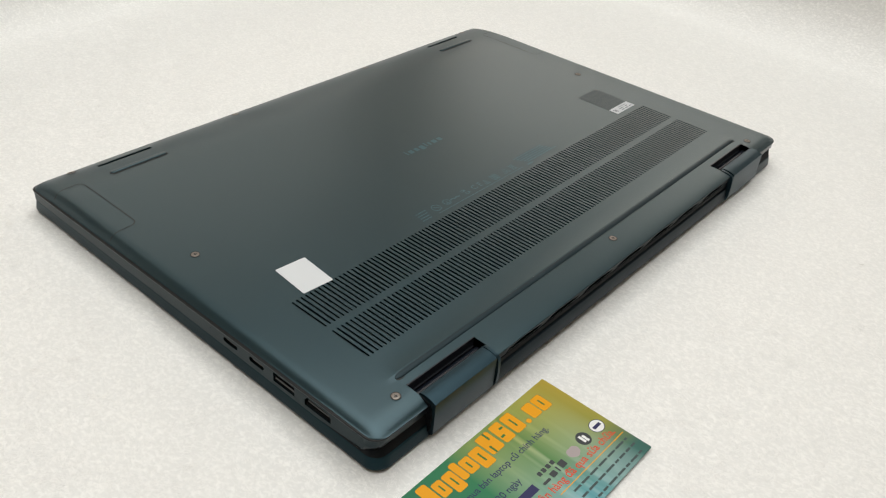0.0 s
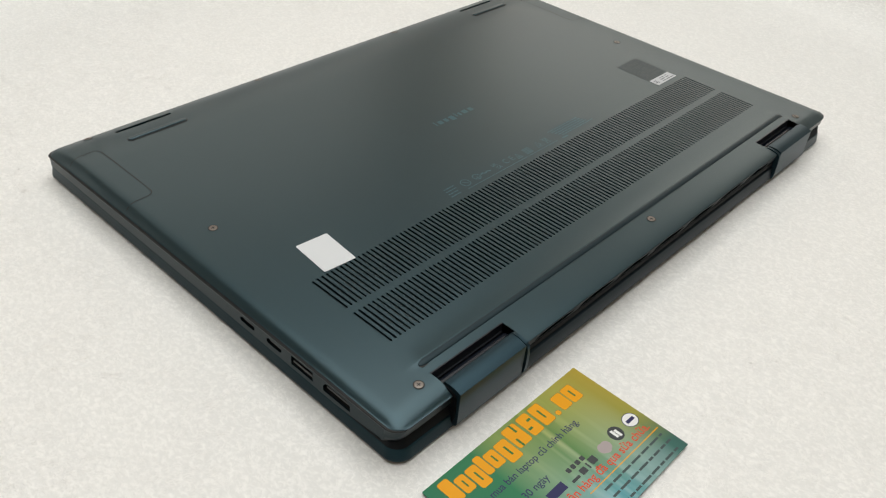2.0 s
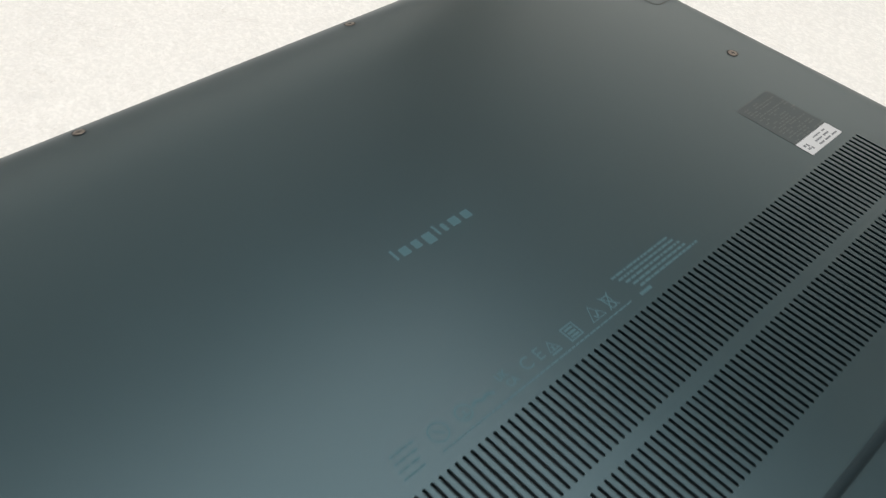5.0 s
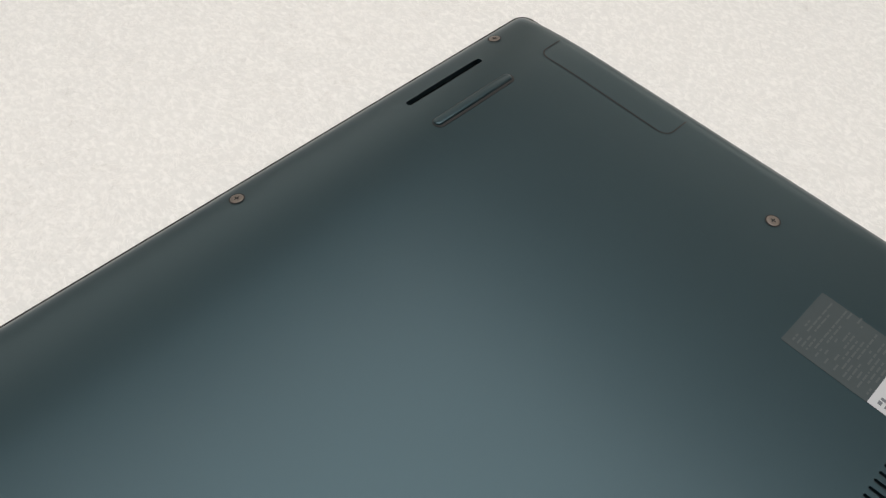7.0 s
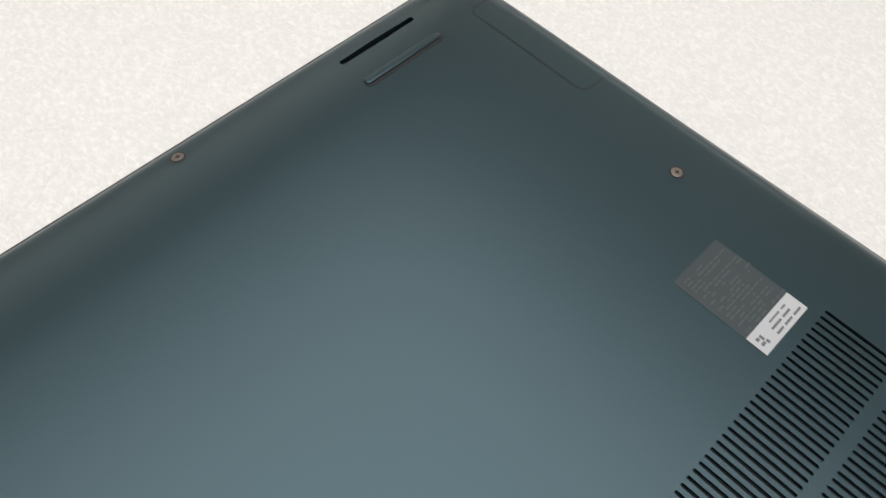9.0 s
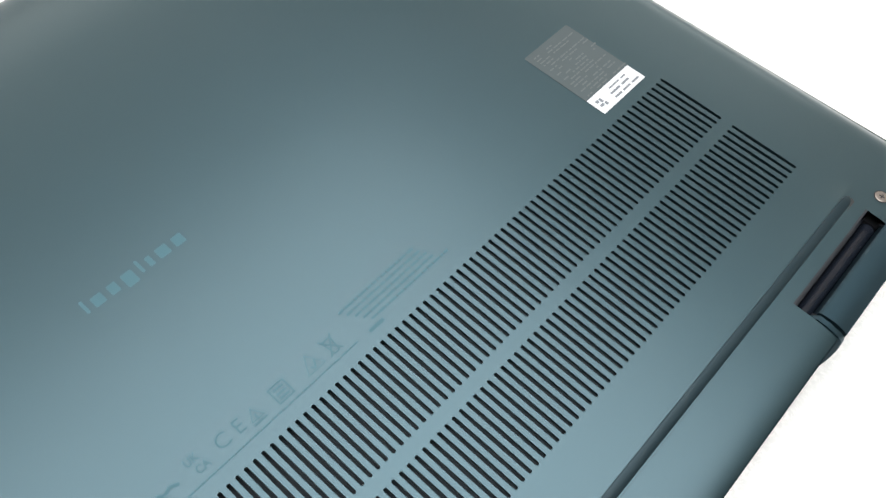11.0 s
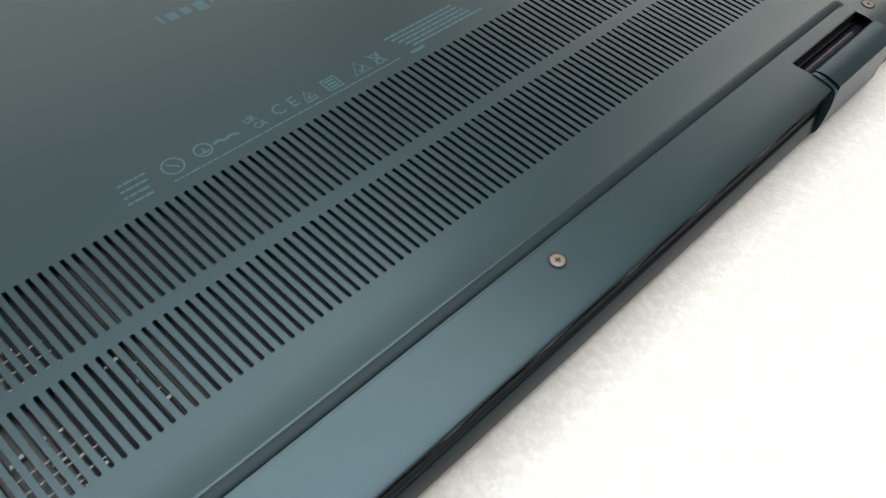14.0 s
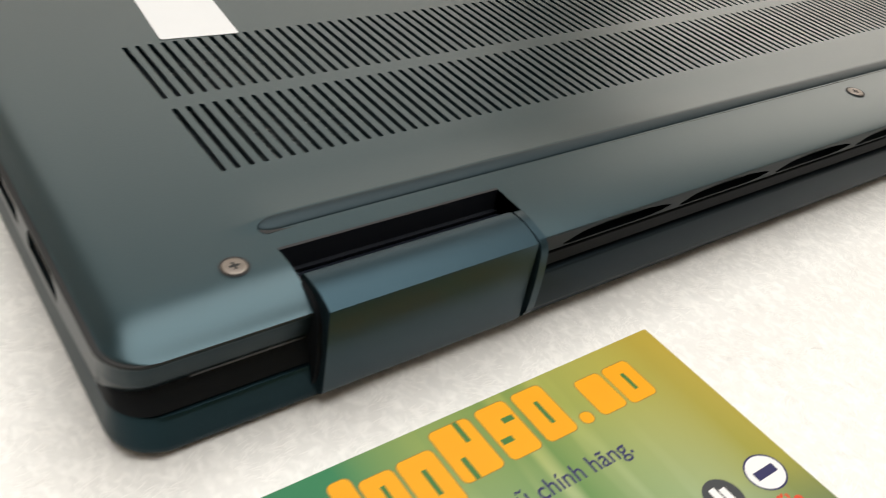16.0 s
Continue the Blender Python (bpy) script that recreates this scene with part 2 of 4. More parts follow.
def nap_fibres(cloth, level):
    """Fine short fibres in small combed tufts that lie over the cloth."""
    rng = np.random.default_rng(8)
    tufts, each = 52000, 9
    x, y = rng.uniform(-0.46, 0.39, tufts), rng.uniform(-0.27, 0.455, tufts)
    swirl = 0.5 * np.sin(x * 90 + 2 * np.sin(y * 70)) + 0.5 * np.sin(y * 80 + 2 * np.sin(x * 75))
    a = 0.35 + swirl + rng.normal(0, 0.45, tufts)
    lush = rng.uniform(0.5, 1.0, tufts)
    x, y, a, lush = (np.repeat(v, each) for v in (x, y, a, lush))
    n = len(x)
    x, y = x + rng.normal(0, 0.0008, n), y + rng.normal(0, 0.0008, n)
    a = a + rng.normal(0, 0.3, n)
    free = ~((np.abs(x) < 0.1822) & (y > -0.013) & (y < 0.243)) & ~((np.abs(x + 0.1367) < 0.0446) & (np.abs(y + 0.0525) < 0.027))
    x, y, a, lush = x[free], y[free], a[free], lush[free]
    n = len(x)
    length, width = lush * rng.uniform(0.0012, 0.003, n), rng.uniform(0.00004, 0.000095, n)
    bend, rise = rng.normal(0, 0.6, n), lush * rng.uniform(0.00002, 0.0001, n)
    m = level.shape[0]

    def ground(qx, qy):
        fx = np.clip((qx + 0.62) / 1.057 * (m - 1), 0, m - 1.001)
        fy = np.clip((qy + 0.55) / 1.055 * (m - 1), 0, m - 1.001)
        i, j = fx.astype(int), fy.astype(int)
        u, w = fx - i, fy - j
        return (level[i, j] * (1 - u) + level[i + 1, j] * u) * (1 - w) + (level[i, j + 1] * (1 - u) + level[i + 1, j + 1] * u) * w

    rows = []
    px, py = x.copy(), y.copy()
    for k in range(3):
        t = k / 2
        w = width * (0.5, 1.0, 0.2)[k]
        d = a + bend * t
        zz = ground(px, py) + rise * (0.1, 1.0, 0.7)[k]
        for e in (-1, 1):
            rows.append(np.stack([px - e * w * np.sin(d), py + e * w * np.cos(d), zz], -1))
        px, py = px + np.cos(d) * length / 2, py + np.sin(d) * length / 2
    verts = np.stack(rows, 1).reshape(-1, 3)
    base = (np.arange(n) * 6)[:, None, None]
    quads = (base + np.array([[0, 1, 3, 2], [2, 3, 5, 4]])[None]).reshape(-1, 4)
    me = bpy.data.meshes.new("nap")
    me.vertices.add(len(verts))
    me.vertices.foreach_set("co", verts.ravel())
    me.loops.add(quads.size)
    me.loops.foreach_set("vertex_index", quads.ravel())
    me.polygons.add(len(quads))
    me.polygons.foreach_set("loop_start", np.arange(0, quads.size, 4))
    me.update(calc_edges=True)
    me.materials.append(FIBRE)
    ob = new("nap", me)
    ob.parent = cloth
    return tagged(ob, "short white fleece fibres", kind="stuff")


cloth_sheet, cloth_level = ground_sheet()
nap_fibres(cloth_sheet, cloth_level)


def slab(name, size, place, mat, label):
    bm = bmesh.new()
    bmesh.ops.create_cube(bm, size=1.0, matrix=Matrix.Translation(place) @ Matrix.Diagonal((*size, 1)))
    ob = part(name, bm, mat, None, label, smooth=False)
    tagged(ob, label, "wall", kind="structure")
    return ob


slab("table_top", (1.08, 1.08, 0.7465), (-0.09, -0.02, -0.37675), BOARD, "pale table block under the white cloth")
slab("backdrop_east", (0.02, 1.3, 0.14), (0.449, 0.0, 0.05), BOARD, "low pale grey board behind the cloth")
slab("backdrop_north", (1.3, 0.02, 0.14), (-0.2, 0.517, 0.05), BOARD, "low pale grey board behind the cloth")
slab("wall_west", (0.1, 4.8, 3.1), (-2.25, -0.5, 0.75), WALL, "plain matt wall of the room")
def wall_with_window(name, place, turn, length, a, b, z0, z1):
    """Wall 0.1 thick with an opening through it from a to b along its length, z0 to z1."""
    bm = bmesh.new()
    half = length / 2
    for x0, x1, lo, hi in ((-half, a, -0.75, 2.25), (b, half, -0.75, 2.25), (a, b, -0.75, z0), (a, b, z1, 2.25)):
        bmesh.ops.create_cube(bm, size=1.0, matrix=Matrix.Translation(((x0 + x1) / 2, 0, (lo + hi) / 2)) @ Matrix.Diagonal((x1 - x0, 0.1, hi - lo, 1)))
    ob = part(name, bm, WALL, None, smooth=False)
    ob.matrix_world = pose(*place, 0, 0, turn)
    return tagged(ob, "plain matt wall with a wide window opening", "wall", kind="structure")


wall_with_window("wall_north", (-0.25, 1.85, 0), 0, 3.9, -0.35, 1.85, 0.75, 1.55)
wall_with_window("wall_east", (1.75, -0.5, 0), 90, 4.8, 0.7, 2.0, 0.45, 1.15)
slab("wall_south", (3.9, 0.1, 3.2), (-0.25, -2.85, 0.75), WALL, "plain matt wall of the room")
slab("floor", (4.1, 4.8, 0.1), (-0.25, -0.5, -0.8), WALL, "plain matt floor of the room")
slab("ceiling", (4.1, 4.8, 0.1), (-0.25, -0.5, 2.3), WALL, "plain painted ceiling of the room")

# ---- the laptop, closed and upside down ----
laptop = tagged(new("laptop"), "dark green metal laptop lying closed and upside down on white cloth", "laptop")


def crease_z(y):
    """Height of the sharp line round the cover; it falls towards the front."""
    return 17.0 - 4.0 * max(0.0, min(1.0, y / YF)) ** 1.5


def smooth(t):
    t = max(0.0, min(1.0, t))
    return t * t * (3 - 2 * t)


FOOT_Y = 8.1


def cover_z(x, y, rear=False):
    """Height of the bottom cover: slightly crowned, rolling down at its edges, swelling up to the crest of the long foot."""
    a = min(1.0, max(0.0, (abs(x) - (CX - SIDE_W)) / SIDE_W))
    b = min(1.0, max(0.0, (y - (CF - FRONT_W)) / FRONT_W))
    c = min(1.0, max(0.0, (YR + REAR_W - y) / REAR_W)) if rear else 0.0
    k = (1 - a**3) * (1 - b**2) ** 0.5 * (1 - c**2.4)
    r = ROUND_F if y > 100 else ROUND
    dx = max(0.0, abs(x) - (CX - r))
    dy = max(0.0, y - (CF - r), (YR + r - y) if rear else 0.0)
    rho = min(1.0, math.hypot(dx, dy) / r)
    k *= (1 - rho**6) ** 0.6
    low = crease_z(y)
    crown = 0.8 * max(0.0, (abs(x) - 136.0) / 44.0) ** 2
    swell = max(0.0, 1 - (y - FOOT_Y) / 10.0) ** 2 if y > FOOT_Y else max(0.0, 1 - (FOOT_Y - y) / 1.6)
    if y < 5.4:
        swell = 0.22 * max(0.0, 1 - (5.4 - y) / 5.5) ** 2
    lift = 0.6 * swell * smooth(1 - max(0.0, abs(x) - 149.0) / 6.0)
    return low + (TOP - crown + lift - low) * k


def half_width(y, rear=False):
    r = ROUND_F if y > 100 else ROUND
    d = max(0.0, y - (CF - r), (YR + r - y) if rear else 0.0)
    return CX - r + math.sqrt(max(0.0, r * r - d * d))


def sheet(bm, rows, columns, z):
    """Rows of points, joined by faces; columns gives the x places of a row."""
    grid = [[bm.verts.new(v3(x, y, z(x, y))) for x in columns(y)] for y in rows]
    for a, b in zip(grid, grid[1:]):
        for i in range(len(a) - 1):
            yield a[i], a[i + 1], b[i + 1], b[i]


SLOT_N, SLOT_X, PITCH = 119, 150.7, 301.4 / 118
VENT_ROWS = ((49.0, 71.0), (23.2, 45.2))
INNER = [-168.0, -164.0, -160.0, -156.0, -152.0, -149.0, -146.0, -140.0, -132.0, -121.0, -114.5, -110.3, -75.0, -40.0, 0.0, 40.0, 75.0, 110.3, 114.5, 121.0, 132.0, 140.0, 146.0, 149.0, 152.0, 156.0, 160.0, 164.0, 168.0]
OUT = [math.sin(math.pi / 2 * k / 8) for k in range(9)]


def all_columns(y):
    w, s = half_width(y), CX - SIDE_W
    return [-s - (w - s) * o for o in reversed(OUT)] + INNER + [s + (w - s) * o for o in OUT]


def build_cover():
    bm = bmesh.new()
    rows = [1.2, 2.2, 3.2, 4.2, 5.3, 6.6, 8.1, 9.0, 10.0, 11.0, 12.5, 14.0, 15.5, 17.0, 18.5, 21.0, 73.0, 110.0, 150.0, 190.0, 203.0, 207.0, 211.0, 214.0, 217.0, 220.0, 222.5, 225.0, 227.0, 228.4, 231.5, 233.2, 235.0, 236.4, 237.6, 238.6, 239.4, 239.6, 239.8, 240.0, 240.15, 240.3]
    for q in sheet(bm, rows, all_columns, cover_z):
        c = sum((v.co for v in q), Vector()) / 4 / MM
        if abs(c.x) < 152 and 21 < c.y < 73:
            continue
        if 114.5 < abs(c.x) < 149 and 228.4 < c.y < 231.5:
            continue
        bm.faces.new(q)
    # tongue between the hinges, rolling down at the back
    rear = [1.2, -0.5, -2.0, -4.0, -5.5, -6.8, -8.0, -9.2, -10.2, -11.1, -11.8, -12.3, -12.6, -12.8]
    drop = [0.0, 0.02, 0.05, 0.1, 0.17, 0.26, 0.38, 0.54, 0.71, 0.9, 1.08, 1.24, 1.36, 1.5]
    z_at = dict(zip(rear, drop))
    for q in sheet(bm, rear, lambda y: [110.3 * k / 6 - 110.3 for k in range(13)], lambda x, y: cover_z(x, y) - z_at[y]):
        bm.faces.new(q)
    # flanks outside the hinges
    back = [1.2, 0.3] + [YR + REAR_W - REAR_W * math.sin(math.radians(a)) for a in (8, 16, 24, 32, 40, 48, 55, 62, 68, 74, 79, 83, 86, 88, 90)]
    for s in (-1, 1):
        def columns(y, s=s):
            w, e = half_width(y, True), CX - SIDE_W
            return [s * 152.0, s * 156.0, s * 160.0, s * 164.0, s * 168.0] + [s * (e + (w - e) * o) for o in OUT]
        for q in sheet(bm, back, columns, lambda x, y: cover_z(x, y, True)):
            bm.faces.new(q)
    down = Vector((0, 0, -0.001))
    flat = lambda x, y: v3(x, y, cover_z(x, y))
    # the two rows of air slots
    bounds = [(VENT_ROWS[1][0] - 2.2, 47.1), (47.1, 73.0)]
    for (s0, s1), (y0, y1) in zip((VENT_ROWS[1], VENT_ROWS[0]), bounds):
        for k in range(SLOT_N):
            cx = -SLOT_X + k * PITCH
            hole_cell(bm, cx - PITCH / 2, y0, cx + PITCH / 2, y1, stadium(cx, (s0 + s1) / 2, 1.18, s1 - s0, 3), flat, down)
        edge = SLOT_X + PITCH / 2
        for a, b in ((-152.0, -edge), (edge, 152.0)):
            if b - a > 0.01:
                face(bm, [flat(a, y0), flat(b, y0), flat(b, y1), flat(a, y1)])
    # sound slots near the front corners
    for s in (-1, 1):
        hole_cell(bm, min(s * 114.5, s * 149), 228.4, max(s * 114.5, s * 149), 231.5, stadium(s * 131.8, 229.95, 32.6, 2.6, 3), lambda x, y: v3(x, y, cover_z(x, y)), Vector((0, 0, -0.002)))
    finish(bm)
    return part("base_cover", bm, SHELL, laptop, "satin dark green bottom cover", angle=28)


cover = build_cover()


def outline_ring(inset, z, rear_y, steps=10):
    """Points round the base at a given inset, anticlockwise from the rear left."""
    hx, yf = HX - inset, YF - inset
    f, r = ROUND_F - inset * 0.4, ROUND - inset * 0.4
    pts = []
    for cx, cy, a0, r in ((hx - f, yf - f, 0, f), (-hx + f, yf - f, 90, f), (-hx + r, rear_y + r, 180, r), (hx - r, rear_y + r, 270, r)):
        for k in range(steps + 1):
            a = radians(a0 + 90 * k / steps)
            pts.append(v3(cx + r * math.cos(a), cy + r * math.sin(a), z))
    return pts


def rings_mesh(rings, cap_first=False, cap_last=False):
    bm = bmesh.new()
    vs = [[bm.verts.new(p) for p in ring] for ring in rings]
    for a, b in zip(vs, vs[1:]):
        for i in range(len(a)):
            j = (i + 1) % len(a)
            bm.faces.new([a[i], a[j], b[j], b[i]])
    if cap_first:
        bm.faces.new(vs[0])
    if cap_last:
        bm.faces.new(vs[-1])
    return finish(bm)


# side walls of the base; the port side is built apart, with its openings
PORTS = [("hdmi_port", 21.3, 15.0, 4.6), ("usb_port", 41.3, 12.8, 4.8), ("usb_c_port", 58.4, 9.4, 3.2), ("usb_c_port", 75.6, 9.4, 3.2)]
PORT_Z = 12.1
WALL_X = -(HX - 0.4)


def build_frame():
    rings = [outline_ring(0.9, 16.6, YR + 0.9), outline_ring(0.35, 16.5, YR + 0.35), outline_ring(0.25, 16.2, YR + 0.25), outline_ring(0.4, 15.7, YR + 0.4), outline_ring(0.4, 10.4, YR + 0.5), outline_ring(0.4, 7.5, YR + 2.2), outline_ring(0.7, 7.1, YR + 2.5), outline_ring(6.0, 6.9, YR + 6)]
    for ring in rings[:4]:
        for p in ring:
            p.z -= (17.0 - crease_z(p.y / MM)) * MM
    for ring in rings[4:]:
        for p in ring:
            p.z += 2.6 * MM * smooth((2.0 - p.y / MM) / 8.0)
    bm = rings_mesh(rings)
    gone = [f for f in bm.faces if f.calc_center_median().x < (WALL_X + 0.25) * MM and abs(f.normal.z) < 0.15 and 0.0074 < f.calc_center_median().z < 0.0152 and 0.02 < f.calc_center_median().y < 0.2]
    span = [v.co.y / MM for f in gone for v in f.verts]
    bmesh.ops.delete(bm, geom=gone, context="FACES")
    y0, y1 = min(span), max(span)
    edges = [y0] + [(a[1] + b[1]) / 2 for a, b in zip(PORTS, PORTS[1:])] + [88.0]
    zl, zh = 7.5, 15.7

    def wall(u, w):
        t = (w - zl) / (zh - zl)
        low = zl + 2.6 * smooth((2.0 - u) / 8.0)
        return v3(WALL_X, u, low * (1 - t) + (zh - 17.0 + crease_z(u)) * t)

    for (kind, cy, w, h), a, b in zip(PORTS, edges, edges[1:]):
        if kind == "usb_c_port":
            hole = stadium(cy, PORT_Z, w, h, 3)
        elif kind == "usb_port":
            hole = [(cy, PORT_Z - h / 2), (cy - w / 2, PORT_Z - h / 2), (cy - w / 2, PORT_Z + h / 2), (cy, PORT_Z + h / 2 + 0.001), (cy + w / 2, PORT_Z + h / 2), (cy + w / 2, PORT_Z - h / 2)]
        else:
            hole = [(cy, PORT_Z - h / 2), (cy - w / 2, PORT_Z - h / 2), (cy - w / 2, PORT_Z + h / 2 - 1.9), (cy - w / 2 + 1.5, PORT_Z + h / 2), (cy, PORT_Z + h / 2 + 0.001), (cy + w / 2 - 1.5, PORT_Z + h / 2), (cy + w / 2, PORT_Z + h / 2 - 1.9), (cy + w / 2, PORT_Z - h / 2)]
        hole_cell(bm, a, zl, b, zh, hole, wall, Vector((0.0035, 0, 0)))
    hole_cell(bm, 88.0, zl, 90.4, zh, stadium(89.2, PORT_Z + 0.4, 0.8, 0.8, 2), wall, Vector((0.001, 0, 0)))
    face(bm, [wall(90.4, zl), wall(y1, zl), wall(y1, zh), wall(90.4, zh)])
    finish(bm)
    return part("base_frame", bm, FRAME, laptop, "dark green side frame with ports", angle=30)


frame_part = build_frame()
seam_rings = [outline_ring(1.3, 16.95, YR + 0.2), outline_ring(0.25, 16.85, YR + 0.1), outline_ring(0.05, 16.5, YR + 0.1)]
for ring in seam_rings:
    for q in ring:
        q.z -= (17.0 - crease_z(q.y / MM)) * MM
part("cover_seam", rings_mesh(seam_rings), SEAM, laptop, "fine dark seam under the cover's edge")
for kind, cy, w, h in PORTS:
    bm = bmesh.new()
    box(bm, WALL_X + 2.6, cy - w / 2 - 0.6, PORT_Z - h / 2 - 0.4, WALL_X + 3.2, cy + w / 2 + 0.6, PORT_Z + h / 2 + 0.4)
    port = part(kind, bm, DARK, frame_part, smooth=False)
    bm = bmesh.new()
    if kind == "usb_c_port":
        box(bm, WALL_X + 0.6, cy - 3.1, PORT_Z - 0.35, WALL_X + 2.6, cy + 3.1, PORT_Z + 0.35)
    elif kind == "usb_port":
        box(bm, WALL_X + 0.5, cy - 5.6, PORT_Z - 1.3, WALL_X + 2.6, cy + 5.6, PORT_Z - 0.1)
    else:
        box(bm, WALL_X + 0.6, cy - 5.8, PORT_Z - 0.2, WALL_X + 2.6, cy + 5.8, PORT_Z + 0.7)
    part("contact_tongue", bm, BLACK, port, smooth=False)

# dark inside under the air slots
bm = bmesh.new()
box(bm, -153.5, 20.5, TOP - 5.5, 153.5, 74.0, TOP - 3.6)
for x in (-153.5, 153.0):
    box(bm, x, 20.5, TOP - 5.0, x + 0.5, 74.0, TOP - 0.3)
for y in (20.5, 73.5):
    box(bm, -153.5, y, TOP - 5.0, 153.5, y + 0.5, TOP - 0.3)
vent_box = part("vent_chamber", bm, DARK, laptop, "matt black space under the air slots", smooth=False)
for s in (-1, 1):
    bm = bmesh.new()
    box(bm, s * 131.8 - 18, 227.8, 12.2, s * 131.8 + 18, 233.0, 14.6)
    part("speaker_chamber", bm, DARK, laptop, smooth=False)

# black ring in the gap between base and lid, its shade put in as colour
part("gap_shade_ring", rings_mesh([outline_ring(2.2, 11.4, YR + 1.8), outline_ring(1.0, 9.9, YR + 0.9), outline_ring(0.9, 6.9, YR + 0.3), outline_ring(2.2, 6.0, YR + 1.8)]), BAND, laptop, "black strip that stands for the shade between base and lid")


def build_lid():
    def ring(inset, z):
        hx, y0, y1 = 181.4 - inset, -11.9 + inset, 242.7 - inset
        pts = []
        for sx, sy, a0, r in ((1, y1, 0, 5.0), (-1, y1, 90, 5.0), (-1, y0, 180, 7.6), (1, y0, 270, 7.6)):
            r -= inset * 0.5
            cx, cy = sx * (hx - r), sy - r if sy > 0 else sy + r
            for k in range(11):
                a = radians(a0 + 9 * k)
                pts.append(v3(cx + 0.5 + r * math.cos(a), cy + r * math.sin(a), z))
        return pts
    prof = [(6.0, 6.6), (1.3, 6.6), (1.0, 6.5), (0.85, 6.2), (0.75, 5.6), (0.1, 1.6), (0.05, 0.8), (0.3, 0.2), (1.2, -0.1)]
    return part("lid", rings_mesh([ring(i, z) for i, z in prof], True, True), LID, laptop, "dark green lid lying face down", angle=40)


build_lid()
bm = bmesh.new()
extrude_profile(bm, [(-9.7, 10.4), (-12.1, 10.4), (-12.4, 10.25), (-12.6, 9.9), (-13.35, 3.6), (-13.3, 3.0), (-12.9, 2.6), (-11.8, 1.8), (-9.7, 1.2)], -110.2, 110.2)
part("lid_back", bm, LID_BACK, laptop, "dark slate flat back of the lid", angle=50)

# rear wall with exhaust slots between the hinges
bm = bmesh.new()
extrude_profile(bm, [(-9.8, 18.6), (-9.6, 6.0), (-5.0, 6.0), (-5.0, 18.6)], -110.2, 110.2)
rear_wall = part("rear_wall", bm, DARK, laptop, "black rear wall behind the exhaust slots", angle=60)


def rear_face(x, z):
    return v3(x, -12.0 - 0.8 * (z - 14.7) / 4.1, z)


bm = bmesh.new()
for k in range(7):
    a, b = -105.0 + 30.0 * k, -77.5 + 30.0 * k
    xm = (a + b) / 2
    hole = [(xm, 15.05), (a + 1.5, 15.05), (a, 15.4), (a + 4, 17.1), (a + 9, 17.8), (xm, 17.95), (b - 7, 17.6), (b - 2.5, 17.0), (b, 16.3), (b - 3, 15.5), (b - 7, 15.06)]
    hole_cell(bm, -110.2 if k == 0 else a - 1.25, 14.7, 110.2 if k == 6 else b + 1.25, 18.8, hole, rear_face, Vector((0, 0.002, 0)))
face(bm, [v3(-110.2, -12.0, 14.7), v3(110.2, -12.0, 14.7), v3(110.2, -9.7, 14.5), v3(-110.2, -9.7, 14.5)])
finish(bm)
part("exhaust_grille", bm, SHELL_SHADED, laptop, "green strip with tapered exhaust slots, darkened for the shade there", angle=40)
bm = bmesh.new()
extrude_profile(bm, [(-9.7, 14.0), (-11.6, 14.0), (-11.85, 13.8), (-11.8, 11.3), (-11.5, 11.1), (-9.7, 11.1)], -110.2, 110.2)
part("rear_band", bm, BAND, laptop, "satin black band across the back", angle=50)


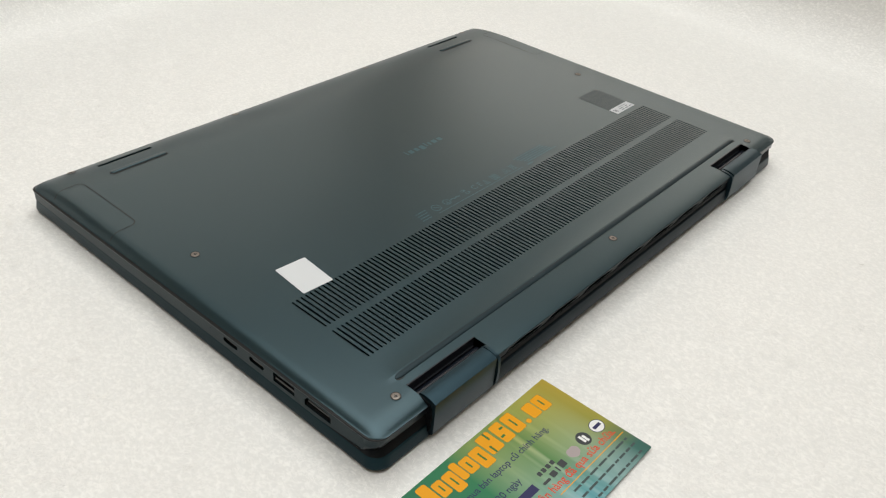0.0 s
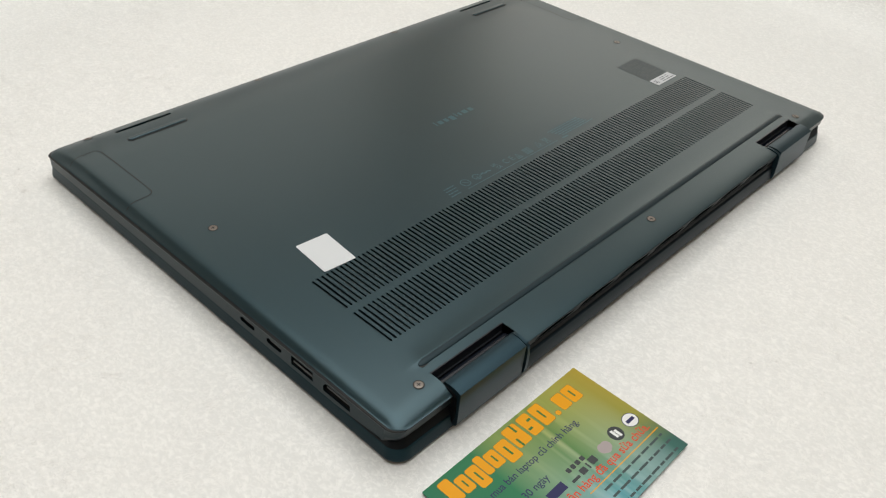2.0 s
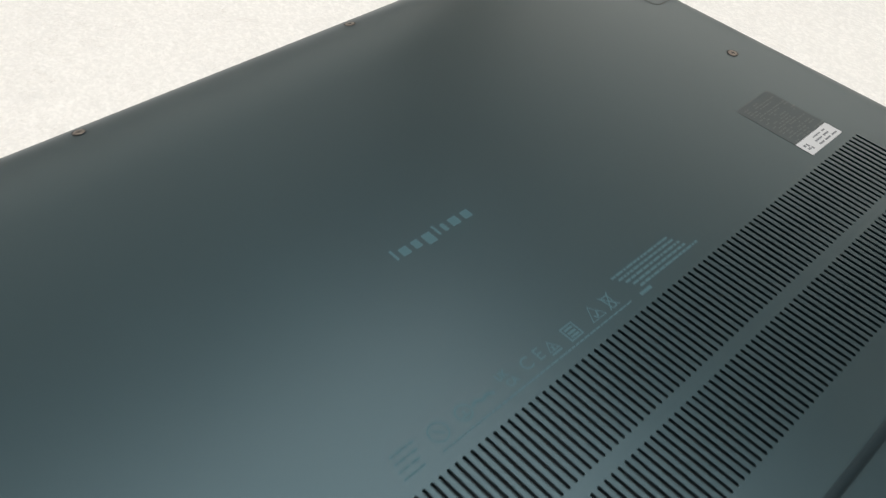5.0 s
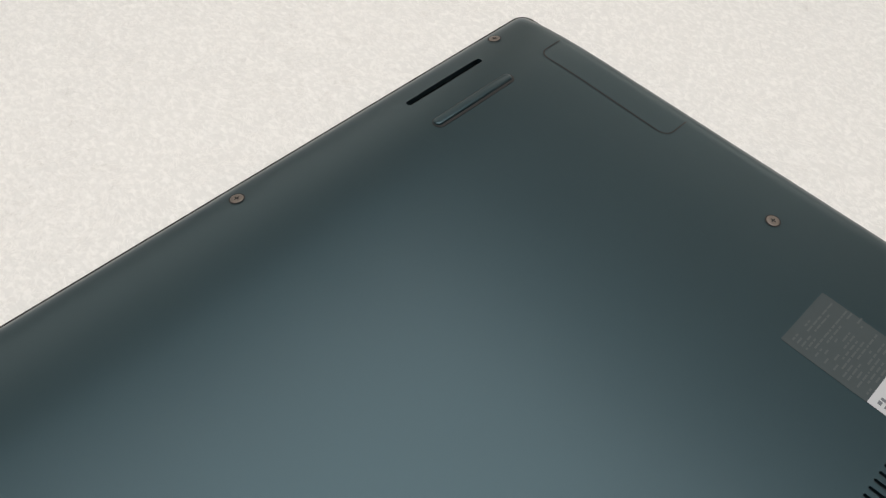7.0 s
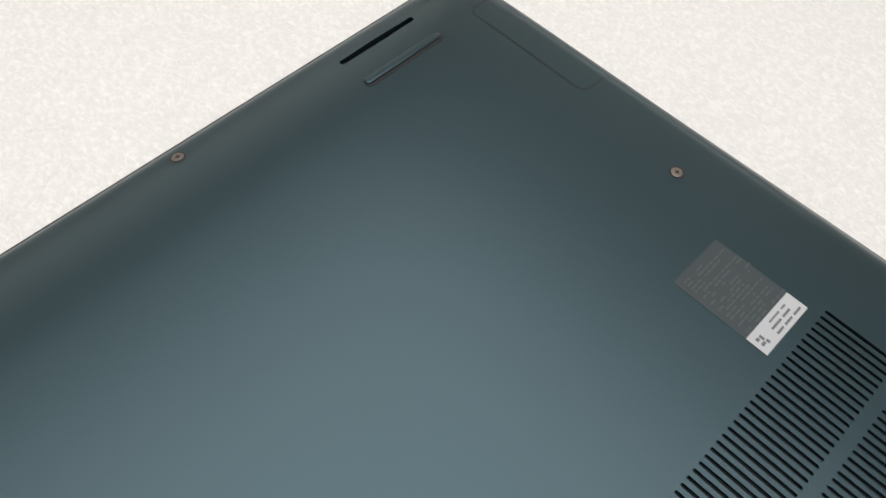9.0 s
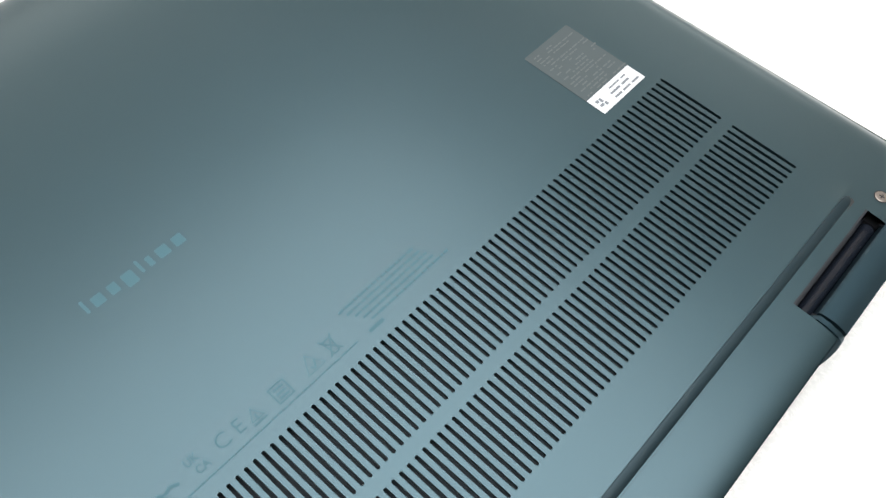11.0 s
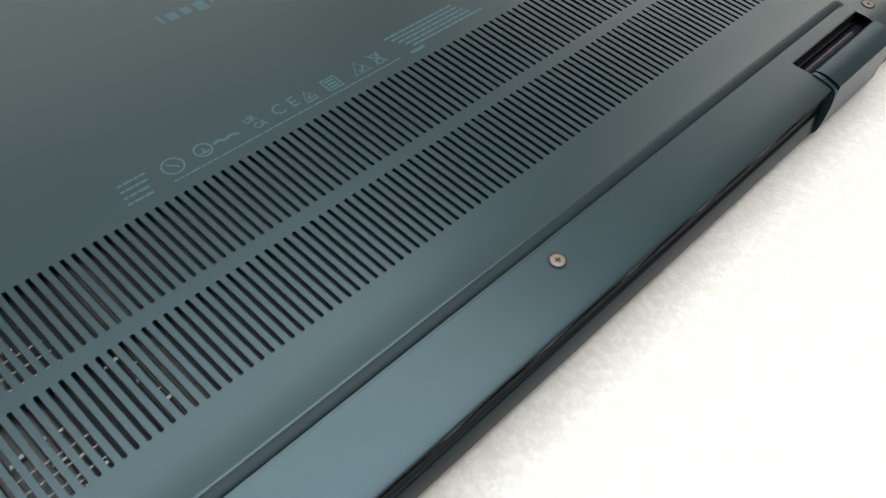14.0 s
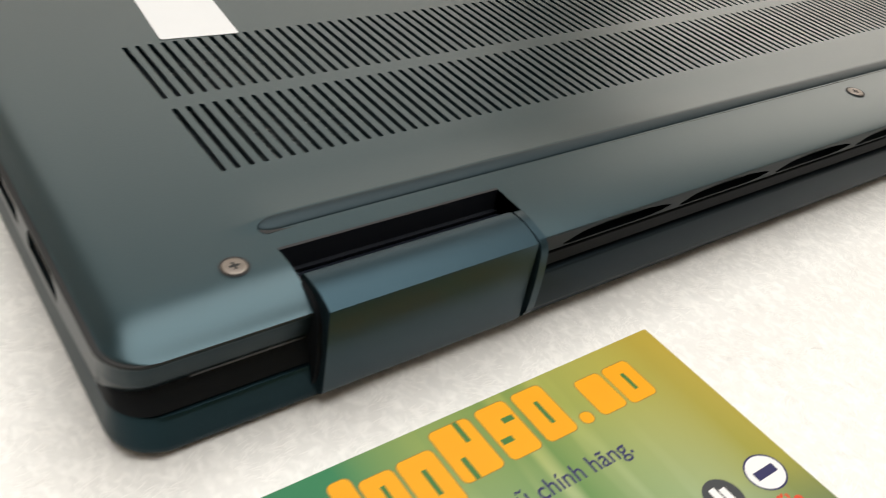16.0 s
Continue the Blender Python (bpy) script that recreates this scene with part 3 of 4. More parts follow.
def hinge(s):
    x0, x1 = sorted((s * 151.4, s * 112.8))
    prof = [(-4.6, 17.0), (-5.2, 19.6), (-5.8, 20.1), (-6.8, 20.35), (-8.2, 20.4), (-9.6, 20.35), (-11.0, 20.1), (-12.3, 19.75), (-13.8, 19.1), (-13.85, 18.9), (-13.8, 3.3), (-13.4, 2.2), (-12.6, 1.5), (-5.0, 1.2), (-4.6, 4.0)]
    bm = bmesh.new()
    extrude_profile(bm, prof, x0, x1)
    finish(bm)
    barrel = part("hinge", bm, HINGE, laptop, "dark green hinge cover with a flat back", angle=23)
    inner = [(-4.0, 18.0), (-6.0, 20.1), (-9.0, 20.0), (-12.6, 19.2), (-13.8, 18.4), (-14.3, 17.0), (-14.6, 14.0), (-14.7, 10.5), (-14.6, 7.0), (-14.4, 4.6), (-13.8, 3.0), (-12.8, 2.2), (-10.0, 2.4), (-6.0, 3.0)]
    outer = [(-4.0, 18.0), (-6.0, 19.2), (-9.0, 18.8), (-11.2, 17.6), (-12.2, 15.5), (-12.6, 10.5), (-12.4, 6.0), (-11.6, 3.0), (-6.0, 3.0)]
    for xa, xb, cap, mat in ((112.1, 110.5, inner, HINGE), (112.9, 111.9, outer, BAND), (152.2, 151.4, outer, BAND)):
        bm = bmesh.new()
        extrude_profile(bm, cap, *sorted((s * xa, s * xb)))
        finish(bm)
        part("end_cap", bm, mat, barrel, "dark hinge end", angle=50)
    bm = bmesh.new()
    box(bm, min(s * 152, s * 110.3), 0.7, 5.0, max(s * 152, s * 110.3), 1.3, TOP - 0.02)
    well = part("hinge_well", bm, WELL, laptop, "black well in front of the hinge", smooth=False)
    bm = bmesh.new()
    box(bm, min(s * 152, s * 110.3), -6.0, 9.0, max(s * 152, s * 110.3), 1.0, 9.6)
    part("well_floor", bm, WELL, well, smooth=False)
    bm = bmesh.new()
    box(bm, min(s * 151.9, s * 110.4), -0.1, 15.5, max(s * 151.9, s * 110.4), 0.75, 15.9)
    part("well_ledge", bm, WELL, well, smooth=False)
    bm = bmesh.new()
    rod = [(-2.4 + 2.2 * math.cos(a), 14.4 + 2.2 * math.sin(a)) for a in (2 * math.pi * k / 16 for k in range(16))]
    extrude_profile(bm, rod, min(s * 151, s * 111), max(s * 151, s * 111))
    part("hinge_rod", bm, ROD, laptop, angle=40)


for side in (-1, 1):
    hinge(side)

# flank backs between hinge and corner
for s in (-1, 1):
    bm = bmesh.new()
    box(bm, min(s * 152.4, s * 170), YR + 1.5, 5.0, max(s * 152.4, s * 170), 0, 15.6)
    part("flank_block", bm, BLACK, laptop, smooth=False)

# the flank beyond the far hinge stands out a little more
for ob in laptop.children:
    if ob.name.split(".")[0] in ("base_cover", "base_frame", "cover_seam", "lid", "gap_shade_ring"):
        for v in ob.data.vertices:
            if v.co.x > 0.168:
                v.co.x += (v.co.x - 0.168) / 0.0132 * (0.0027 - 0.0065 * max(0.0, v.co.y))

# rubber feet: a long wedge sloping down to the back, and two short ridges near the front
def long_foot():
    prof = [(8.15, -0.6), (8.15, 0.66), (8.05, 0.8), (7.85, 0.85), (7.2, 0.8), (6.6, 0.7), (6.1, 0.55), (5.7, 0.38), (5.45, 0.2), (5.3, 0.0), (5.3, -0.6)]
    half, taper, mid = 152.6, 3.4, 6.7
    xs = [-half + taper * (1 - math.cos(math.pi / 2 * k / 6)) for k in range(7)] + [-140.0, -70.0, 0.0]
    xs += [-x for x in reversed(xs[:-1])]
    bm = bmesh.new()
    loops = []
    for x in xs:
        u = max(0.0, (abs(x) - half + taper) / taper)
        k = max(0.05, math.sqrt(max(0.0, 1 - u * u)))
        drop = TOP - cover_z(x, 1.5)
        loops.append([bm.verts.new(v3(x, mid + (y - mid) * k, TOP - drop + (z * (0.25 + 0.75 * k) if z > 0 else z))) for y, z in prof])
    for p, q in zip(loops, loops[1:]):
        for i in range(len(p)):
            j = (i + 1) % len(p)
            bm.faces.new([p[i], p[j], q[j], q[i]])
    bm.faces.new(loops[0])
    bm.faces.new(loops[-1])
    finish(bm)
    part("rubber_foot", bm, FOOT_SHADED, laptop, "long green rubber foot, darkened for the shade on its rear slope", angle=40)
    # black pad under the foot: its base seam and shadow line, as colour
    bm = bmesh.new()
    pad(bm, stadium(0.0, 6.1, 305.2, 2.5, 5), TOP, 0.1, 0.06, cover_z)
    part("foot_seam_shade", bm, SEAM, laptop)


long_foot()
for s in (-1, 1):
    bm = bmesh.new()
    # black pad wider behind the ridge, its shadow line put in as colour
    pad(bm, stadium(s * 131.3, 217.0, 34.4, 4.6, 5), TOP, 0.14, 0.06, cover_z)
    part("foot_seam_shade", bm, SEAM, laptop)
    bm = bmesh.new()
    pad(bm, stadium(s * 131.3, 217.4, 33.5, 3.4, 5), TOP, 0.7, 0.7, cover_z)
    part("rubber_foot", bm, SHELL, laptop, "short dark green foot ridge", angle=60)


# screws
def screw(x, y):
    z = cover_z(x, y)
    dx, dy = (cover_z(x + 0.5, y) - z) / 0.5, (cover_z(x, y + 0.5) - z) / 0.5
    turn = Vector((0, 0, 1)).rotation_difference(Vector((-dx, -dy, 1)).normalized()).to_matrix().to_4x4()
    m = Matrix.Translation(v3(x, y, z + 0.07)) @ turn
    bm = bmesh.new()
    bmesh.ops.create_circle(bm, cap_ends=True, segments=20, radius=2.3 * MM, matrix=Matrix.Translation((0, 0, 0.00006)))
    seat = part("screw_seat", bm, SEAM, laptop, smooth=False)
    seat.matrix_basis = m
    bm = bmesh.new()
    rings = [(1.9, 0.07), (1.85, 0.15), (1.6, 0.2), (0.8, 0.2)]
    vs = [[bm.verts.new((r * MM * math.cos(2 * math.pi * k / 20), r * MM * math.sin(2 * math.pi * k / 20), z2 * MM)) for k in range(20)] for r, z2 in rings]
    for a, b in zip(vs, vs[1:]):
        for i in range(20):
            bm.faces.new([a[i], a[(i + 1) % 20], b[(i + 1) % 20], b[i]])
    bm.faces.new(vs[-1])
    head = part("screw", bm, STEEL, laptop, "small nickel crosshead screw", angle=50)
    head.matrix_basis = m
    bm = bmesh.new()
    for lx, ly in ((1.6, 0.44), (0.44, 1.6)):
        bmesh.ops.create_cube(bm, size=1.0, matrix=Matrix.Translation((0, 0, 0.0002)) @ Matrix.Diagonal((lx * MM, ly * MM, 0.00006, 1)))
    part("cross_slot", bm, SEAM, head, smooth=False)


for x, y in ((-159.4, 0.0), (159.4, 0.0), (0.0, -0.1), (-159.7, 128.1), (159.7, 128.1), (-55.0, 233.6), (55.0, 233.6), (-160.5, 235.2), (160.5, 235.2)):
    screw(x, y)


# thin outlined panels at the front sides
def line_strip(bm, pts, width, lift, z=cover_z):
    """A thin raised line along points on the cover."""
    n = len(pts)
    left, right = [], []
    for i in range(n):
        a, b = Vector(pts[max(0, i - 1)]), Vector(pts[min(n - 1, i + 1)])
        d = (b - a).normalized()
        o = Vector((-d.y, d.x)) * width / 2
        p = Vector(pts[i])
        for store, q in ((left, p + o), (right, p - o)):
            store.append(bm.verts.new(v3(q.x, q.y, z(q.x, q.y) + lift)))
    for i in range(n - 1):
        bm.faces.new([left[i], left[i + 1], right[i + 1], right[i]])


for s in (-1, 1):
    bm = bmesh.new()
    path = [(s * x, 218.9) for x in (179.2, 178, 176, 174, 172, 170, 167.5)] + [(s * (167.5 - 3.5 * math.sin(a)), 215.4 + 3.5 * math.cos(a)) for a in (0.3, 0.6, 0.9, 1.2, 1.57)]
    path += [(s * 164.0, 213.5 - 1.5 * k) for k in range(29)]
    path += [(s * (167.5 - 3.5 * math.cos(a)), 171.5 - 3.5 * math.sin(a)) for a in (0.3, 0.6, 0.9, 1.2, 1.57)] + [(s * x, 168.0) for x in (170, 172, 174, 176, 178, 179.2)]
    line_strip(bm, path, 0.45, 0.1)
    part("panel_groove", bm, SEAM, laptop, "fine groove round a side panel", angle=80)


# labels and prints
def flat_patch(name, w, h, x, y, turn, mat, parent, lift, thick=0.06, radius=0.6, label=""):
    bm = bmesh.new()
    pts = []
    for cx, cy, a0 in ((w / 2 - radius, h / 2 - radius, 0), (-w / 2 + radius, h / 2 - radius, 90), (-w / 2 + radius, -h / 2 + radius, 180), (w / 2 - radius, -h / 2 + radius, 270)):
        for k in range(5):
            a = radians(a0 + 22.5 * k)
            pts.append((cx + radius * math.cos(a), cy + radius * math.sin(a)))
    lo = [bm.verts.new(v3(px, py, 0)) for px, py in pts]
    hi = [bm.verts.new(v3(px, py, thick)) for px, py in pts]
    bm.faces.new(hi)
    for i in range(len(lo)):
        j = (i + 1) % len(lo)
        bm.faces.new([lo[i], lo[j], hi[j], hi[i]])
    ob = part(name, bm, mat, parent, label, smooth=False)
    ob.matrix_basis = pose(x * MM, y * MM, lift * MM, 0, 0, turn)
    return ob


tagged(flat_patch("white_sticker", 16.5, 21.8, -133.8, 82.2, -5.0, WHITE_LABEL, None, TOP + 0.02, 0.1), "blank white paper sticker stuck beside the air slots", "sticker")
film = tagged(flat_patch("service_label", 21.2, 31.0, 137.3, 90.3, 0.0, FILM_LABEL, None, TOP + 0.02, 0.06), "dark grey film label with a white strip, faint print", "label")


def bars(name, rects, mat, parent, z, m=None, label=""):
    bm = bmesh.new()
    for x, y, w, h in rects:
        face(bm, [v3(x - w / 2, y - h / 2, z), v3(x + w / 2, y - h / 2, z), v3(x + w / 2, y + h / 2, z), v3(x - w / 2, y + h / 2, z)])
    ob = part(name, bm, mat, parent, label, smooth=False)
    if m is not None:
        ob.matrix_basis = m
    return ob


flat_patch("white_strip", 21.0, 6.8, 0.0, -12.0, 0.0, STRIP_LABEL, film, 0.07, 0.03, 0.2, "white strip with grey print bars")
bars("strip_print", [(1.0, -10.3, 5.0, 0.55), (5.6, -10.3, 2.2, 0.55), (-0.4, -12.0, 4.6, 0.7), (4.6, -12.0, 3.6, 0.7), (-1.2, -13.8, 3.2, 0.7), (3.0, -13.8, 3.6, 0.7), (7.4, -13.8, 3.4, 0.7), (-8.4, -11.0, 1.2, 1.0), (-7.0, -11.4, 0.9, 1.6), (-8.2, -12.8, 1.6, 0.9), (-6.6, -13.2, 1.0, 1.2)], INK_GREY, film, 0.13)
random.seed(4)
dashes = []
for k in range(17):
    x, y = -8.6, 13.2 - 1.3 * k
    while x < (8.8 if k % 3 else 3.0):
        w = random.uniform(0.7, 2.6)
        if random.random() < 0.72:
            dashes.append((x + w / 2, y, w, 0.5))
        x += w + random.uniform(0.3, 0.7)
tagged(bars("faint_print", dashes, PRINT_GREY, film, 0.08, label="faint grey print"), kind="stuff")

# maker's word as a row of plain teal blocks
x = -16.0
for w, h, low in ((0.9, 4.4, 0.0), (3.1, 3.3, 0.0), (2.6, 3.3, 0.0), (3.3, 4.4, -1.1), (0.9, 4.4, 0.0), (1.6, 3.3, 0.0), (3.4, 3.4, 0.0), (3.1, 3.3, 0.0)):
    flat_patch("word_block", w, h, x + w / 2, 126.9 + low + h / 2, 0, PRINT_TEAL, laptop, TOP + 0.01, 0.006, 0.44, "plain teal block of the maker's word")
    x += w + 1.6


# regulatory print: faint lines, marks and rings
def ring_shape(bm, cx, cy, r, w, sides, z, turn=0.0):
    for k in range(sides):
        a, b = (turn + 2 * math.pi * j / sides for j in (k, k + 1))
        face(bm, [v3(cx + q * math.cos(t), cy + q * math.sin(t), z) for q, t in ((r, a), (r, b), (r - w, b), (r - w, a))])


PZ = TOP + 0.015
random.seed(7)
lines = []


def small_words(x0, x1, y, tall):
    x = x0
    while x < x1 - 0.5:
        w = min(random.uniform(0.9, 3.2), x1 - x)
        lines.append((x + w / 2, y, w, tall))
        x += w + 0.35


for k in range(4):
    small_words(-59.2 - 0.4 * k, -51.5 - 0.4 * k + random.uniform(-1.5, 2), 81.6 - 2.1 * k, 0.7)
for k in range(5):
    small_words(26.0 + 1.2 * k, 53.0 + 1.2 * k + random.uniform(-1.5, 1.5), 83.6 - 1.7 * k, 0.8)
small_words(-48.5, 24.0, 74.9, 0.5)
lines.append((30.5, 74.7, 5.0, 1.1))
tagged(bars("fine_print", lines, PRINT_TEAL, laptop, PZ, label="faint lines of small teal print"), kind="stuff")
bm = bmesh.new()
ring_shape(bm, -45.8, 79.4, 2.9, 0.5, 20, PZ)
face(bm, [v3(x, y, PZ) for x, y in ((-47.0, 80.4), (-44.6, 77.9), (-44.6, 78.6), (-47.0, 81.1))])
part("print_ring", bm, PRINT_TEAL, laptop, smooth=False)
def lettering(name, text, size, x, y, mat, parent, z, width=None, bold=0.0, label=""):
    """Words in the built-in font as a flat mesh, set from their lower left corner and fitted to a width."""
    cu = bpy.data.curves.new(name, "FONT")
    cu.body, cu.size, cu.offset = text, size * MM, bold * MM
    tmp = new("text_tmp", cu)
    dg = bpy.context.evaluated_depsgraph_get()
    me = bpy.data.meshes.new_from_object(tmp.evaluated_get(dg))
    bpy.data.objects.remove(tmp)
    me.name = name
    ob = new(name, me)
    me.materials.clear()
    me.materials.append(mat)
    xs = [v.co.x for v in me.vertices] or [0, 1]
    k = width * MM / (max(xs) - min(xs)) if width else 1.0
    for v in me.vertices:
        v.co = Vector((v.co.x * k + x * MM, v.co.y + y * MM, z * MM))
    ob.parent = parent
    if label:
        ob["label"] = label
    return ob


lettering("ce_mark", "C E", 5.4, -16.6, 77.6, PRINT_TEAL, laptop, PZ, 7.6)
lettering("approval_mark", "UK", 3.0, -24.2, 80.0, PRINT_TEAL, laptop, PZ, 3.6, 0.08)
lettering("approval_mark", "CA", 3.0, -23.2, 77.0, PRINT_TEAL, laptop, PZ, 3.6, 0.08)


def stroke(bm, x0, y0, x1, y1, w, z):
    """A straight printed line."""
    d = Vector((x1 - x0, y1 - y0)).normalized() * w / 2
    face(bm, [v3(x0 - d.y, y0 + d.x, z), v3(x0 + d.y, y0 - d.x, z), v3(x1 + d.y, y1 - d.x, z), v3(x1 - d.y, y1 + d.x, z)])


def mark(name, lines, w=0.5, rings=()):
    bm = bmesh.new()
    for cx, cy, r, sides, turn in rings:
        ring_shape(bm, cx, cy, r, w, sides, PZ, turn)
    for k, q in enumerate(lines):
        stroke(bm, *q, w, PZ + 0.004 * (k + 1))
    part(name, bm, PRINT_TEAL, laptop, smooth=False)


mark("triangle_mark", [(11.4, 78.2, 12.2, 77.2), (12.2, 77.2, 13.5, 79.2)], 0.55, [(12.3, 78.3, 3.4, 3, math.pi / 2)])
mark("bin_mark", [(17.2, 80.8, 20.4, 80.8), (17.5, 80.6, 18.0, 76.6), (20.1, 80.6, 19.6, 76.6), (18.0, 76.6, 19.6, 76.6), (16.9, 81.6, 20.8, 76.4), (20.8, 81.6, 16.9, 76.4)], 0.42)
mark("badge_mark", [(1.0, 79.9, 4.0, 79.9), (1.0, 78.6, 4.0, 78.6), (1.0, 77.4, 4.0, 77.4)], 0.7, [(2.5, 78.7, 3.5, 4, math.pi / 4)])
mark("kettle_mark", [(-7.4, 76.7, -3.6, 76.7), (-5.5, 77.4, -5.5, 79.0)], 0.6, [(-5.5, 78.6, 2.3, 3, math.pi / 2)])
mark("drop_mark", [(-38.6, 78.4, -36.2, 78.4), (-37.4, 78.4, -37.4, 80.0)], 0.55, [(-37.4, 79.4, 2.5, 14, 0.0)])
mark("wave_mark", [(-34.4, 79.2, -32.8, 79.9), (-32.8, 79.9, -31.2, 78.8), (-31.2, 78.8, -29.4, 79.6), (-29.4, 79.6, -27.4, 78.6)], 0.9)

# board, mesh strips and chips seen through the slots
FIN = material("dull_metal_fins", (0.08, 0.088, 0.09), 0.5, 0.6, 0.2, 0.0006, 0.3, 0.003)
GRIT = material("pale_solder_bits", (0.28, 0.3, 0.295), 0.5, 0.4, 0.0, 0.001, 0.3, 0.002)
MESH = material("grey_mesh_strips", (0.22, 0.24, 0.24), 0.45, 0.2, 0.0, 0.001, 0.3, 0.004)
random.seed(11)
bm = bmesh.new()
for x0, x1, y0, y1, n in ((-141, -117, 27, 44, 34), (-141, -118, 50, 69, 40), (-112, -97, 24, 38, 16), (-103, -92, 50, 66, 10), (-88, -80, 28, 44, 7), (-148, -142, 60, 68, 4)):
    for _ in range(n):
        x, y = random.uniform(x0, x1), random.uniform(y0, y1)
        w, h = random.uniform(0.3, 0.9), random.uniform(0.25, 0.8)
        z = TOP - random.uniform(1.1, 1.9)
        box(bm, x - w, y - h / 2, z - 0.6, x + w, y + h / 2, z)
tagged(part("circuit_grit", bm, GRIT, vent_box, "pale metal bits deep under the air slots", smooth=False), kind="stuff")
for x0, x1, y0, y1, gap in ((-141.0, -117.0, 25.0, 45.0, 3.1), (-138.0, -114.0, 49.5, 70.5, 3.3), (-112.0, -96.0, 23.5, 33.0, 3.0), (-104.0, -92.0, 50.0, 58.0, 3.2)):
    bm = bmesh.new()
    y = y0
    while y < y1:
        box(bm, x0, y - 0.15, TOP - 1.4, x1, y + 0.15, TOP - 1.15)
        y += gap
    part("duct_mesh", bm, MESH, vent_box, "thin grey mesh under the air slots", smooth=False)
bm = bmesh.new()
for k in range(30):
    x = -146 + k * 2.4
    box(bm, x, 24, TOP - 3.7, x + 0.9, 70, TOP - 3.0)
tagged(part("heatsink", bm, FIN, vent_box, "dull metal fins deep under the air slots", smooth=False), kind="stuff")


# ---- the card ----
def card_print():
    """Glossy print: green turning to olive yellow, a teal foot and pale streaks."""
    m = bpy.data.materials.new("glossy_card_print")
    m.use_nodes = True
    nt = m.node_tree
    b = nt.nodes["Principled BSDF"]
    b.inputs["Roughness"].default_value = 0.48
    b.inputs["Specular IOR Level"].default_value = 0.3
    tc = nt.nodes.new("ShaderNodeTexCoord")
    sep = nt.nodes.new("ShaderNodeSeparateXYZ")
    nt.links.new(tc.outputs["Object"], sep.inputs[0])

    def ramp(out, lo, hi, stops):
        mr = nt.nodes.new("ShaderNodeMapRange")
        mr.inputs[1].default_value, mr.inputs[2].default_value = lo, hi
        nt.links.new(out, mr.inputs[0])
        cr = nt.nodes.new("ShaderNodeValToRGB")
        el = cr.color_ramp.elements
        while len(el) < len(stops):
            el.new(0.5)
        for e, (p, c) in zip(el, stops):
            e.position, e.color = p, (*c, 1)
        nt.links.new(mr.outputs[0], cr.inputs[0])
        return cr.outputs[0]

    def mix(fac, a, c, mode="MIX"):
        mx = nt.nodes.new("ShaderNodeMix")
        mx.data_type, mx.blend_type = "RGBA", mode
        nt.links.new(fac, mx.inputs[0])
        nt.links.new(a, mx.inputs[6])
        nt.links.new(c, mx.inputs[7])
        return mx.outputs[2]

    # slanted axis for the main colour
    tilt = nt.nodes.new("ShaderNodeMath")
    tilt.operation = "MULTIPLY_ADD"
    tilt.inputs[1].default_value = 0.45
    nt.links.new(sep.outputs[1], tilt.inputs[0])
    nt.links.new(sep.outputs[0], tilt.inputs[2])
    main = ramp(tilt.outputs[0], -0.05, 0.055, [(0.0, (0.012, 0.16, 0.085)), (0.42, (0.025, 0.19, 0.075)), (0.7, (0.14, 0.24, 0.05)), (1.0, (0.42, 0.31, 0.03))])
    foot = ramp(sep.outputs[0], -0.045, 0.045, [(0.0, (0.04, 0.16, 0.11)), (0.55, (0.04, 0.28, 0.33)), (0.75, (0.05, 0.20, 0.17)), (1.0, (0.03, 0.11, 0.09))])
    low = ramp(sep.outputs[1], -0.022, -0.004, [(0.0, (1, 1, 1)), (1.0, (0, 0, 0))])
    base = mix(low, main, foot)
    # pale streaks fanning over the middle
    wv = nt.nodes.new("ShaderNodeTexNoise")
    mp = nt.nodes.new("ShaderNodeMapping")
    mp.inputs["Rotation"].default_value = (0, 0, -0.35)
    mp.inputs["Scale"].default_value = (160, 18, 1)
    nt.links.new(tc.outputs["Object"], mp.inputs[0])
    nt.links.new(mp.outputs[0], wv.inputs["Vector"])
    wv.inputs["Scale"].default_value = 1.0
    streak = ramp(wv.outputs["Fac"], 0.5, 0.8, [(0.0, (0, 0, 0)), (1.0, (0.55, 0.55, 0.55))])
    mid = ramp(sep.outputs[0], -0.02, 0.04, [(0.0, (0, 0, 0)), (0.5, (1, 1, 1)), (1.0, (0, 0, 0))])
    both = mix(mid, mid, streak, "MULTIPLY")
    pale = ramp(sep.outputs[1], -0.02, 0.02, [(0.0, (0.65, 0.78, 0.80)), (1.0, (0.6, 0.55, 0.12))])
    nt.links.new(mix(both, base, pale), b.inputs["Base Color"])
    return m


card = tagged(flat_patch("business_card", 90.0, 54.8, -136.7, -52.5, 0.0, card_print(), None, 0.6, 0.4, 0.5), "glossy green and yellow business card with orange print", "card")
ORANGE = material("orange_print", (0.84, 0.36, 0.004), 0.4, 0.0, 0.0, 0.001, 0.03, 0.01, specular=0.2)
DARK_EDGE = material("brown_outline_print", (0.3, 0.19, 0.03), 0.4, specular=0.2)
NAVY = material("navy_print", (0.03, 0.03, 0.10), 0.4, specular=0.2)
RED = material("red_print", (0.65, 0.07, 0.03), 0.4, specular=0.2)
PALE = material("white_print", (0.8, 0.8, 0.8), 0.4)
BLACK_INK = material("black_print", (0.02, 0.025, 0.03), 0.4)
GREY_INK = material("dark_grey_print", (0.06, 0.085, 0.085), 0.4, specular=0.2)
LOGO_GREY = material("grey_rose_print", (0.38, 0.32, 0.32), 0.4)

